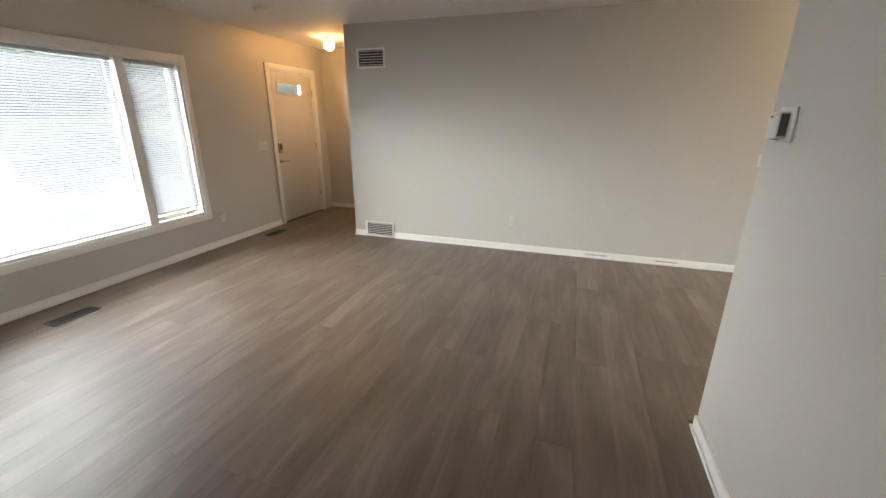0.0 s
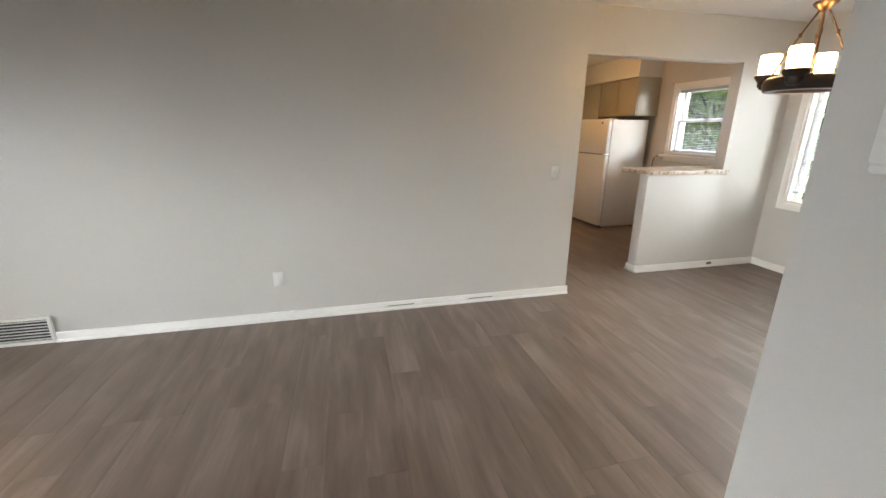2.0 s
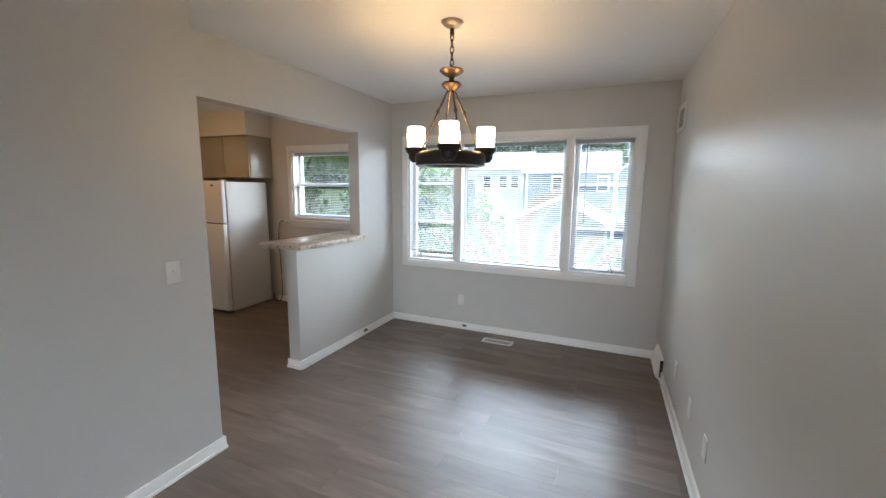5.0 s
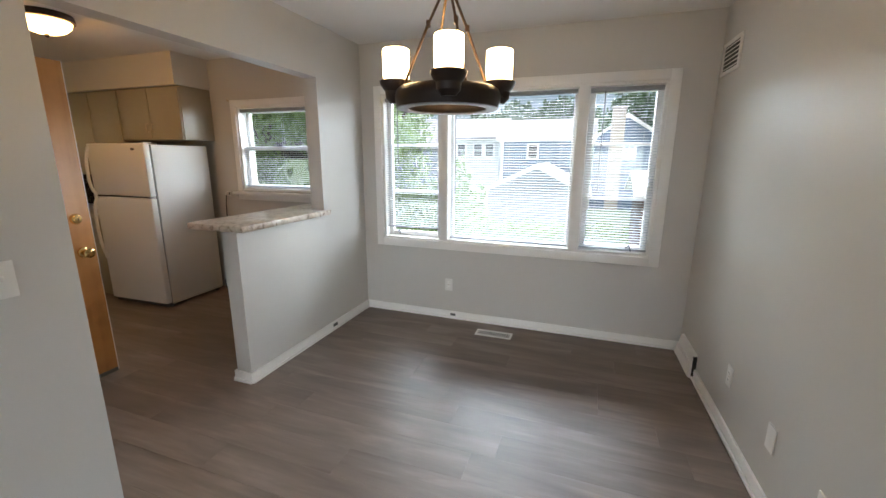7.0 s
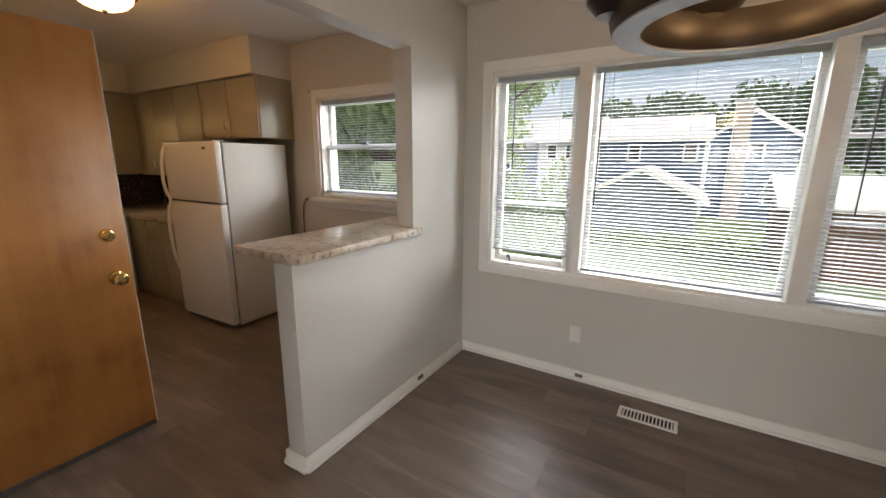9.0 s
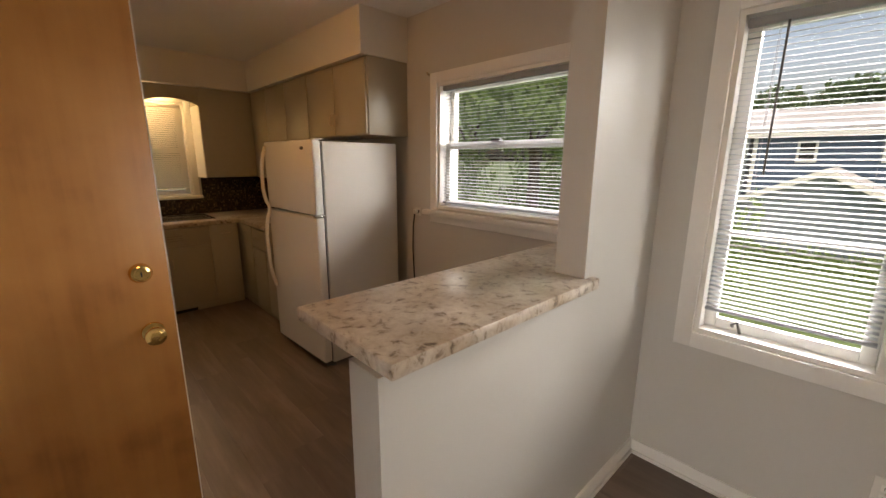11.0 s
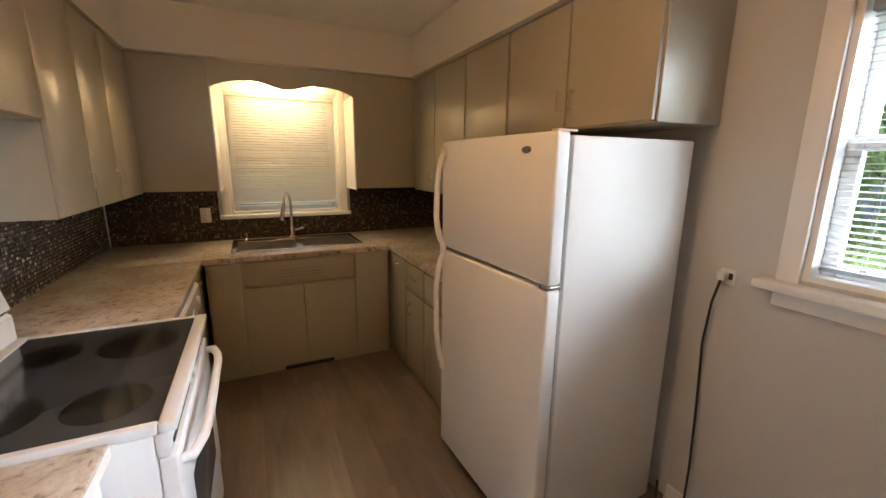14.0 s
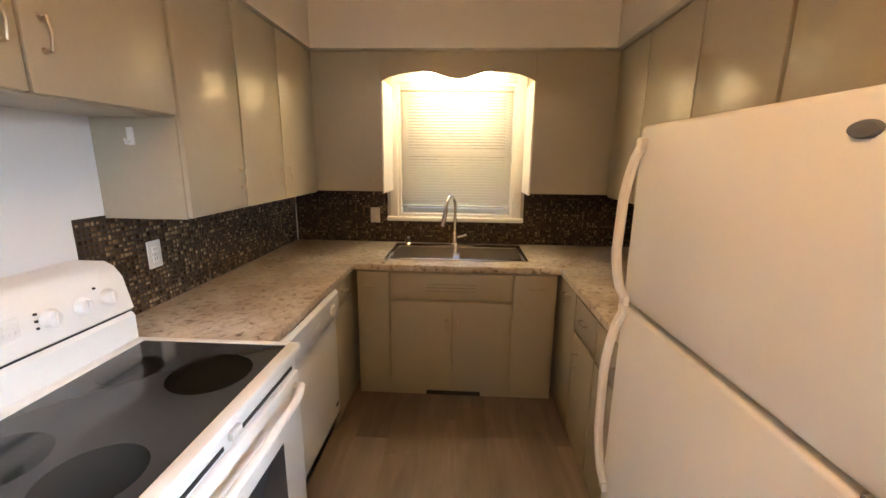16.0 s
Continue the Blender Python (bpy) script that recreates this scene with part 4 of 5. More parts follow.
c = cabinet("wall_cabinet", RX, E - 0.002, 8.047, 9.415, 1.275, SO - 0.002, "tall taupe three-door wall cabinet above the counter")
front_x(c, "door", RX, -1, 8.055, 8.51, 1.282, 2.15, 8.1, 1.40)
front_x(c, "door", RX, -1, 8.52, 8.985, 1.282, 2.15, 8.56, 1.40)
front_x(c, "door", RX, -1, 8.995, 9.39, 1.282, 2.15, 9.04, 1.40)
gaps_x(c, RX, -1, (8.515, 8.99), 1.282, 2.15)
# corner panels beside the sink window and the valance between them
c = cabinet("wall_cabinet", 2.332, 3.093, 9.42, 9.778, 1.292, SO - 0.002, "taupe corner wall cabinet beside the sink window")
part("side_panel", box(3.0935, 3.103, 9.425, 9.76, 1.28, 2.0), TRIM, c, "cream inner side by the window")
part("knob", lathe([(0.008, 0), (0.006, -0.01), (0.012, -0.016), (0.01, -0.022)], (3.03, 9.42, 1.36), "y", 12), CAB, c)
c = cabinet("wall_cabinet", 4.07, E - 0.002, 9.42, 9.778, 1.292, SO - 0.002, "taupe corner wall cabinet beside the sink window")
part("side_panel", box(4.06, 4.0695, 9.425, 9.76, 1.28, 2.0), TRIM, c, "cream inner side by the window")
part("knob", lathe([(0.008, 0), (0.006, -0.01), (0.012, -0.016), (0.01, -0.022)], (4.13, 9.42, 1.36), "y", 12), CAB, c)
prof = [(3.095, SO - 0.003), (3.095, 1.982)]
n = 40
for i in range(n + 1):
    u = i / n
    s = abs(2 * u - 1)
    z = 2.002 + 0.04 * math.sin(math.pi * min(s / 0.82, 1)) ** 2 * (1 if s < 0.82 else 0)
    if s > 0.41:
        z = 1.984 + (2.042 - 1.984) * math.cos(math.pi / 2 * max(0, (s - 0.55) / 0.45)) ** 0.8 if s > 0.55 else 2.042
    prof.append((3.0955 + u * 0.973, z))
prof += [(4.0685, 1.982), (4.0685, SO - 0.003)]
solid("valance", prism(prof, "y", 9.42, 9.438), CAB, "taupe scalloped wooden valance above the sink window", "valance")

# base cabinets
CZ = 0.838
def base_cab(name, x0, x1, y0, y1, label):
    c = thing(name, ((x0 + x1) / 2, (y0 + y1) / 2, 0), label, "cabinet", G)
    part("body", box(x0, x1, y0, y1, 0.0, CZ, 0.002), CAB, c)
    return c


FY = 9.10
c = thing("base_cabinet", (3.6, 9.44, 0), "taupe sink base cabinet with two doors and side panels", "cabinet", G)
part("body", bx(box(2.985, 4.215, FY, 9.775, 0.0, 0.68, 0.002), 2.985, 4.215, FY, FY + 0.018, 0.68, CZ), CAB, c)
front_y(c, "panel", FY, 3.0, 3.185, 0.05, 0.83, 3.06, 0.745, True)
front_y(c, "drawer_front", FY, 3.2, 3.94, 0.662, 0.825)
for k in range(3):
    part("vent_slit", box(3.42, 3.72, FY - 0.0195, FY - 0.018, 0.715 + k * 0.022, 0.7165 + k * 0.022), CABDARK, c)
front_y(c, "door", FY, 3.2, 3.577, 0.055, 0.645, 3.545, 0.495)
front_y(c, "door", FY, 3.583, 3.94, 0.055, 0.645, 3.615, 0.495)
front_y(c, "panel", FY, 3.955, 4.2, 0.05, 0.83, 4.09, 0.748, True)
part("toe_vent", box(3.42, 3.77, FY - 0.004, FY - 0.0005, 0.002, 0.03), BLACK, c, "dark slotted vent in the toe board")
c = base_cab("base_cabinet", 4.25, E - 0.002, 7.98, 9.775, "taupe base cabinet with drawers beside the sink")
front_x(c, "panel", 4.25, -1, 8.76, 9.085, 0.05, 0.83, 8.9, 0.78, True)
front_x(c, "drawer_front", 4.25, -1, 8.42, 8.745, 0.645, 0.825, 8.58, 0.74, True)
front_x(c, "door", 4.25, -1, 8.42, 8.745, 0.05, 0.63, 8.66, 0.5)
front_x(c, "drawer_front", 4.25, -1, 8.0, 8.405, 0.645, 0.825, 8.2, 0.74, True)
front_x(c, "door", 4.25, -1, 8.0, 8.405, 0.05, 0.63, 8.06, 0.5)
c = base_cab("base_cabinet", 2.332, 2.94, 8.74, 9.775, "taupe corner base cabinet beside the dishwasher")
front_x(c, "drawer_front", 2.94, 1, 8.75, 9.08, 0.7, 0.825, 8.9, 0.77, True)
front_x(c, "door", 2.94, 1, 8.75, 9.08, 0.05, 0.685)
c = base_cab("base_cabinet", 2.332, 2.925, 6.85, 7.203, "white painted end cabinet beside the range")
c.children[0].data.materials[0] = TRIM
front = part("door", box(2.925, 2.941, 6.86, 7.198, 0.06, 0.825, 0.004), TRIM, c)

# dishwasher
dw = thing("dishwasher", (2.63, 8.38, 0), "white built-in dishwasher under the counter", "dishwasher")
part("tub", box(2.36, 2.93, 7.995, 8.735, 0.0, CZ - 0.004, 0.002), GASKET, dw)
part("door", box(2.9305, 2.965, 8.0, 8.73, 0.11, 0.68, 0.006), ENAMEL, dw)
cp = part("control_panel", prism([(2.9305, 0.685), (2.975, 0.685), (2.985, 0.70), (2.985, 0.815), (2.97, 0.832), (2.9305, 0.832)], "y", 8.0, 8.73), ENAMEL, dw)
part("latch", box(2.9855, 2.992, 8.33, 8.44, 0.735, 0.765, 0.003), PLASTIC, cp)
part("dial", lathe([(0.03, 0), (0.028, 0.012), (0.01, 0.014)], (2.985, 8.62, 0.75), "x", 18), PLASTIC, cp)
part("kick_plate", box(2.90, 2.93, 8.0, 8.73, 0.0, 0.105), ENAMEL, dw)
part("badge", box(2.9655, 2.968, 8.67, 8.70, 0.17, 0.19), GASKET, dw)

# counters
T0, T1 = 0.84, 0.878
ct = thing("countertop", (3.6, 9.4, T0), "speckled stone-look laminate counter running round the sink", "countertop")
part("left_run", box(2.332, 2.975, 7.98, 9.08, T0, T1, 0.006), STONE, ct)
part("sink_run", bx(bx(bx(box(2.332, 3.16, 9.0805, 9.778, T0, T1, 0.004), 4.03, E - 0.002, 9.0805, 9.778, T0, T1, 0.004), 3.1605, 4.0295, 9.0805, 9.25, T0, T1, 0.004), 3.1605, 4.0295, 9.66, 9.778, T0, T1, 0.004), STONE, ct)
part("right_run", box(4.222, E - 0.002, 7.97, 9.08, T0, T1, 0.006), STONE, ct)
ct = thing("countertop", (2.64, 7.07, T0), "short piece of speckled laminate counter before the range", "countertop")
part("slab", box(2.332, 2.965, 6.83, 7.209, T0, T1, 0.006), STONE, ct)
part("edge_strip", box(2.9655, 2.967, 6.835, 7.205, T0 + 0.004, T1 - 0.004), TRIM, ct, "pale worn laminate edge")
bar = thing("bar_counter", (4.1, 5.56, 1.016), "speckled stone-look laminate bar counter on the half wall", "countertop")
part("slab", bx(box(3.395, 4.275, 5.305, 5.765, 1.017, 1.058, 0.006), 4.275, E - 0.002, 5.462, 5.765, 1.017, 1.058, 0.004), STONE, bar)
part("slab_end", box(4.2755, 4.325, 5.305, 5.339, 1.017, 1.058, 0.005), STONE, bar)

# sink and tap
sk = thing("sink", (3.595, 9.45, T1), "stainless steel double-bowl drop-in sink", "sink")
bm = bmesh.new()
for a, b, cc, d in ((3.135, 3.17, 9.22, 9.70), (4.02, 4.055, 9.22, 9.70), (3.17, 4.02, 9.22, 9.255), (3.17, 4.02, 9.61, 9.70), (3.575, 3.615, 9.255, 9.61)):
    bx(bm, a, b, cc, d, T1 + 0.0005, T1 + 0.007, 0.003)
part("rim", bm, STEEL, sk)
for xa, xb in ((3.17, 3.575), (3.615, 4.02)):
    bm = bmesh.new()
    for a, b, cc, d, ze, zf in ((xa, xa + 0.004, 9.255, 9.61, 0.70, T1), (xb - 0.004, xb, 9.255, 9.61, 0.70, T1), (xa + 0.004, xb - 0.004, 9.255, 9.259, 0.70, T1), (xa + 0.004, xb - 0.004, 9.606, 9.61, 0.70, T1), (xa, xb, 9.255, 9.61, 0.695, 0.699)):
        bx(bm, a, b, cc, d, ze, zf)
    bowl = part("bowl", bm, STEEL, sk)
    part("drain", lathe([(0.04, 0), (0.036, 0.003), (0.02, 0.001)], ((xa + xb) / 2, 9.43, 0.6995), "z", 18), NICKEL, bowl)
tp = thing("kitchen_tap", (3.575, 9.655, T1), "brushed nickel gooseneck tap behind the sink", "tap")
part("base", lathe([(0.03, 0), (0.03, 0.01), (0.022, 0.02), (0.019, 0.09), (0.014, 0.1)], (3.575, 9.655, T1 + 0.007), "z", 18), STEEL, tp)
pts = [(3.575, 9.655, T1 + 0.1), (3.575, 9.655, T1 + 0.29)]
for i in range(1, 9):
    a = math.pi * i / 8
    pts.append((3.575 - 0.03 + 0.03 * math.cos(a), 9.655 - 0.07 + 0.07 * math.cos(a), T1 + 0.29 + 0.085 * math.sin(a)))
part("spout", tube(pts, 0.0115, 12), STEEL, tp)
part("spray_head", tube([pts[-1], (3.492, 9.508, T1 + 0.17)], 0.016, 12), STEEL, tp)
part("lever", tube([(3.595, 9.655, T1 + 0.07), (3.63, 9.65, T1 + 0.078), (3.665, 9.645, T1 + 0.09)], 0.009, 10), STEEL, tp)
part("deck_plate", box(3.44, 3.71, 9.63, 9.685, T1 + 0.0072, T1 + 0.012, 0.002), STEEL, tp)
ss = thing("sink_sprayer", (3.23, 9.655, T1), "small dark side sprayer at the sink", "sprayer")
part("collar", lathe([(0.022, 0), (0.02, 0.012), (0.012, 0.02)], (3.23, 9.655, T1 + 0.007), "z", 16), STEEL, ss)
part("head", lathe([(0.010, 0.02), (0.014, 0.05), (0.008, 0.058)], (3.23, 9.655, T1 + 0.007), "z", 14), GASKET, ss)

# ---- range ----
st = thing("range", (2.72, 7.59, 0), "white electric range with a black ceramic glass cooktop", "range")
Y0, Y1 = 7.212, 7.976
part("body", box(2.36, 3.045, Y0, Y1, 0.02, 0.865, 0.004), ENAMEL, st)
top = part("cooktop_frame", bx(bx(bx(box(2.525, 2.56, Y0, Y1, 0.866, 0.893, 0.004), 3.055, 3.095, Y0, Y1, 0.866, 0.893, 0.006), 2.56, 3.055, Y0, Y0 + 0.022, 0.866, 0.893, 0.004), 2.56, 3.055, Y1 - 0.022, Y1, 0.866, 0.893, 0.004), ENAMEL, st)
gl = part("glass_top", box(2.56, 3.055, Y0 + 0.022, Y1 - 0.022, 0.866, 0.889), CERAMIC, st, "glossy black ceramic glass")
for x, y, r in ((2.915, 7.765, 0.112), (2.925, 7.375, 0.094), (2.675, 7.765, 0.082), (2.69, 7.39, 0.1)):
    part("burner", lathe([(r, 0), (r, 0.0006)], (x, y, 0.889), "z", 40), BURNER, gl, "round black burner zone")
bk = part("backguard", prism([(2.338, 0.866), (2.523, 0.866), (2.523, 0.975), (2.507, 0.99), (2.523, 1.0), (2.50, 1.11), (2.475, 1.145), (2.445, 1.16), (2.338, 1.16)], "y", Y0, Y1), ENAMEL, st, "white sloping control panel")
part("seam", box(2.508, 2.5115, Y0 + 0.002, Y1 - 0.002, 0.986, 0.992), BLACK, bk)
for y in (7.895, 7.812, 7.715, 7.30, 7.385):
    kb = part("knob", lathe([(0.026, 0), (0.026, 0.006), (0.021, 0.02), (0.018, 0.022)], (2.511, y, 1.065), "x", 22), ENAMEL, bk, "white round control knob")
    part("grip", box(2.533, 2.541, y - 0.004, y + 0.004, 1.045, 1.085, 0.002), ENAMEL, kb)
pan = part("display_panel", box(2.509, 2.5135, 7.45, 7.64, 1.03, 1.10, 0.002), ENAMEL, bk)
part("display", box(2.514, 2.515, 7.525, 7.575, 1.06, 1.085), LCD, pan, "small green clock display")
for k in range(8):
    part("button", box(2.514, 2.5155, 7.585 + (k % 4) * 0.014, 7.594 + (k % 4) * 0.014, 1.057 + (k // 4) * 0.018, 1.068 + (k // 4) * 0.018), PLASTIC, pan)
for y, z in ((7.855, 1.105), (7.68, 1.09), (7.68, 1.07), (7.68, 1.05)):
    part("mark", box(2.5105, 2.517, y - 0.003, y + 0.003, z - 0.003, z + 0.003), BLACK, bk)
part("trim_strip", box(3.046, 3.075, Y0 + 0.003, Y1 - 0.003, 0.80, 0.8655, 0.004), ENAMEL, st)
for ya, yb in ((Y0 + 0.04, 7.55), (7.63, Y1 - 0.04)):
    part("vent_gap", box(3.0753, 3.0775, ya, yb, 0.812, 0.824), BLACK, st)
part("door_catch", box(3.0755, 3.09, 7.57, 7.615, 0.822, 0.845, 0.003), PLASTIC, st, "yellowed plastic door catch")
dr = part("oven_door", box(3.046, 3.085, Y0 + 0.005, Y1 - 0.005, 0.235, 0.795, 0.008), ENAMEL, st)
part("window", box(3.0853, 3.088, 7.37, 7.82, 0.36, 0.62, 0.001), CERAMIC, dr, "dark oven door window")
hp = [(3.085, 7.26, 0.755), (3.11, 7.265, 0.757), (3.128, 7.33, 0.76)] + [(3.135, 7.40 + k * 0.1, 0.762) for k in range(5)] + [(3.128, 7.86, 0.76), (3.11, 7.925, 0.757), (3.085, 7.93, 0.755)]
part("handle", tube(hp, 0.014, 12), ENAMEL, dr, "white bowed oven handle")
part("drawer", box(3.046, 3.08, Y0 + 0.005, Y1 - 0.005, 0.06, 0.225, 0.006), ENAMEL, st)
part("kick", box(2.4, 3.03, Y0 + 0.01, Y1 - 0.01, 0.0, 0.0195), BLACK, st)

# ---- refrigerator ----
fr = thing("refrigerator", (4.115, 7.15, 0), "white top-freezer refrigerator standing by the window", "refrigerator")
FX = 4.115
part("body", box(FX + 0.075, 4.80, 7.155, 7.895, 0.03, 1.588, 0.008), FRIDGE, fr)
part("gasket", box(FX + 0.062, FX + 0.0745, 7.17, 7.88, 0.05, 1.57), GASKET, fr)
part("toe_grille", box(FX + 0.03, FX + 0.07, 7.17, 7.88, 0.012, 0.055), GASKET, fr)
fz = part("freezer_door", box(FX, FX + 0.06, 7.15, 7.90, 1.108, 1.598, 0.012, 3), FRIDGE, fr)
fd = part("fridge_door", box(FX, FX + 0.06, 7.15, 7.90, 0.05, 1.094, 0.012, 3), FRIDGE, fr)
for parent, za, zb in ((fz, 1.115, 1.55), (fd, 0.49, 1.085)):
    pts = []
    up = parent is fz
    for i in range(13):
        u = i / 12
        z = zb - (zb - za) * u
        bow = math.sin(math.pi * u) ** 0.6
        far = (1 - u) if up else u
        pts.append((FX - 0.004 - 0.045 * min(1, bow * 1.1) * (0.75 + 0.25 * (1 - far)), 7.868, z))
    part("handle", tube(pts, 0.0135, 10), FRIDGE, parent, "white bowed handle")
    for z in (za, zb):
        part("handle_mount", box(FX - 0.018, FX, 7.85, 7.886, z - 0.016, z + 0.016, 0.006), FRIDGE, parent)
bm = lathe([(0.001, -0.006), (0.02, -0.005), (0.024, 0)], (FX, 7.29, 1.545), "x", 20)
for v in bm.verts:
    v.co.z = 1.545 + (v.co.z - 1.545) * 0.5
part("badge", bm, GASKET, fz, "small dark oval badge")
hg = part("hinge_cover", box(FX + 0.02, FX + 0.1, 7.165, 7.2, 1.5985, 1.606, 0.003), TRIM, fr, "white top hinge cover")
part("middle_hinge", box(FX - 0.002, FX + 0.06, 7.1495, 7.19, 1.0955, 1.1065, 0.002), STEEL, fr)
for x in (4.2, 4.75):
    for y in (7.19, 7.86):
        part("foot", lathe([(0.02, 0), (0.02, 0.03)], (x, y, 0), "z", 12), GASKET, fr)
fr.location.x += 0.025
fr.rotation_euler.z = radians(2)

# wall socket with the loose cord behind the refrigerator
so = thing("wall_socket", (E, 7.03, 1.08), "bare recessed wall socket with chipped surround", "outlet")
part("cover", box(E - 0.005, E - 0.0005, 7.012, 7.068, 1.055, 1.115, 0.002), PLASTIC, so)
part("cavity", box(E - 0.0065, E - 0.0052, 7.022, 7.036, 1.075, 1.10), BLACK, so)
part("plug", box(E - 0.035, E - 0.0045, 7.035, 7.065, 1.072, 1.105, 0.005), PLASTIC, so, "white plug")
cord = [(E - 0.03, 7.05, 1.07), (E - 0.028, 7.07, 0.98), (E - 0.022, 7.085, 0.8), (E - 0.02, 7.07, 0.5), (E - 0.03, 7.055, 0.25), (E - 0.04, 7.05, 0.08), (E - 0.06, 7.07, 0.012), (E - 0.08, 7.10, 0.006), (E - 0.09, 7.14, 0.02), (E - 0.085, 7.148, 0.12)]
solid("power_cord", tube(cord, 0.005, 8), CORD, "black power cord hanging down the wall", "cord")

# mosaic backsplash
def mosaic(name, axis, at, side, c0, c1, z0, z1, holes=()):
    verts, faces = [], []
    s, gap = 0.0165, 0.0035
    nc, nz = int((c1 - c0) / (s + gap)), int((z1 - z0) / (s + gap))
    for i in range(nc):
        for j in range(nz):
            cw = s * random.choice((0.55, 0.8, 1.0))
            zh = s * random.choice((0.6, 0.85, 1.0))
            c, z = c0 + (i + 0.5) * (s + gap), z0 + (j + 0.5) * (s + gap)
            if any(a < c < b and e < z < f for a, b, e, f in holes):
                continue
            d = 0.003 + 0.0015 * random.random()
            k = len(verts)
            for off, inset in ((0.0, 0.0), (d, 0.0022)):
                for sc, sz in ((-1, -1), (1, -1), (1, 1), (-1, 1)):
                    u, w = c + sc * (cw / 2 - inset * 0.8), z + sz * (zh / 2 - inset * 0.8)
                    p = at + side * off
                    verts.append((p, u, w) if axis == "x" else (u, p, w))
            faces.append((k + 4, k + 5, k + 6, k + 7))
            for q in range(4):
                faces.append((k + q, k + (q + 1) % 4, k + 4 + (q + 1) % 4, k + 4 + q))
    me = bpy.data.meshes.new(name)
    me.from_pydata(verts, [], faces)
    me.materials.append(TILE)
    bm = bmesh.new()
    bm.from_mesh(me)
    bmesh.ops.recalc_face_normals(bm, faces=bm.faces)
    bm.to_mesh(me)
    bm.free()
    return me


for nm, axis, at, side, c0, c1, z0, z1, holes in (
        ("north", "y", 9.776, -1, 2.34, 4.91, T1, 1.27, [(3.05, 4.1, 1.04, 1.3)]),
        ("west", "x", 2.334, 1, 8.0, 9.775, T1, 1.29, []),
        ("east", "x", E - 0.004, -1, 7.95, 9.775, T1, 1.27, [])):
    b = thing("backsplash", (c0, at, z0) if axis == "y" else (at, c0, z0), "brown glossy mosaic tile backsplash", "backsplash")
    o = b.location.copy()
    me = mosaic("tiles", axis, at, side, c0, c1, z0, z1, holes)
    me.transform(Matrix.Translation(-o))
    t = tagged(new("tiles", me), "small uneven brown mosaic tiles", kind="stuff")
    t.parent = b
    g = bmesh.new()
    lo, hi = sorted((at - side * 0.003, at + side * 0.0005))
    zt = 1.045 if axis == "y" else z1
    if axis == "y":
        bx(bx(bx(g, c0, 3.055, lo, hi, z0, z1), 4.085, c1, lo, hi, z0, z1), 3.055, 4.085, lo, hi, z0, zt)
    else:
        bx(g, lo, hi, c0, c1, z0, z1)
    part("grout", g, GROUT, b, "dark grout bed")


solid("trim_caulk", box(2.3405, 2.3475, 9.762, 9.7695, T1 + 0.001, 1.279, 0.002), TRIM, "white caulk line in the corner of the backsplash", "trim", "structure")

# ---- outdoors ----
def ground_z(x, y):
    if x > 5:
        return -0.5 - 1.7 * min(1, (x - 5) / 18)
    if x < -3.5:
        return -0.5 - 0.3 * min(1, (-3.5 - x) / 6)
    return -0.5


bm = bmesh.new()
xs = [-900, -200, -80, -40, -20, -12, -8, -5, -3.5, 0, 5, 8, 11, 15, 19, 23, 30, 40, 60, 100, 200, 900]
ys = [-900, -200, -80, -40, -20, -10, 0, 5, 10, 20, 40, 80, 200, 900]
grid = [[bm.verts.new((x, y, ground_z(x, y))) for y in ys] for x in xs]
for i in range(len(xs) - 1):
    for j in range(len(ys) - 1):
        bm.faces.new((grid[i][j], grid[i + 1][j], grid[i + 1][j + 1], grid[i][j + 1]))
solid("ground", bm, GRASS, "green lawn sloping away behind the house", "ground", "structure")
solid("road", box(-60, -7.0, -60, 16, -0.82, -0.78), CONC, "pale concrete drive and street in front", "road", "structure")


def siding(parent, x0, x1, y0, y1, z0, z1, material, gable=None, name="wall"):
    bm = box(x0, x1, y0, y1, z0, z1)
    z = z0 + 0.2
    while z < z1:
        bx(bm, x0 - 0.02, x0 - 0.001, y0, y1, z, z + 0.15)
        z += 0.2
    return part(name, bm, material, parent)


def house_window(parent, x, y, z, w=0.9, h=1.2):
    f = part("window", bx(bx(bx(box(x - 0.06, x, y - w / 2, y - w / 2 + 0.12, z, z + h), x - 0.06, x, y + w / 2 - 0.12, y + w / 2, z, z + h), x - 0.06, x, y - w / 2 + 0.12, y + w / 2 - 0.12, z, z + 0.12), x - 0.06, x, y - w / 2 + 0.12, y + w / 2 - 0.12, z + h - 0.12, z + h), TRIM, parent)
    part("pane", box(x - 0.03, x - 0.021, y - w / 2 + 0.12, y + w / 2 - 0.12, z + 0.12, z + h - 0.12), CARBLK, f)
    part("muntin", box(x - 0.05, x - 0.031, y - w / 2 + 0.12, y + w / 2 - 0.12, z + h / 2 - 0.03, z + h / 2 + 0.03), TRIM, f)


# two-storey blue house
hs = thing("house", (36, 4.5, -2.2), "blue-grey two-storey house with white trim", "house")
siding(hs, 34.0, 42.0, 3.1, 10.0, -2.25, 3.0, SIDING)
part("roof", prism([(33.5, 2.95), (38.0, 4.6), (42.5, 2.95), (42.5, 3.1), (38.0, 4.8), (33.5, 3.15)], "y", 2.9, 10.3), SHINGLE, hs)
part("fascia", box(33.42, 33.5, 2.9, 10.3, 2.85, 3.15), TRIM, hs)
part("corner_board", box(33.95, 33.98, 3.1, 3.35, -2.2, 3.0), TRIM, hs)
part("corner_board", box(33.95, 33.98, 9.8, 10.0, -2.2, 3.0), TRIM, hs)
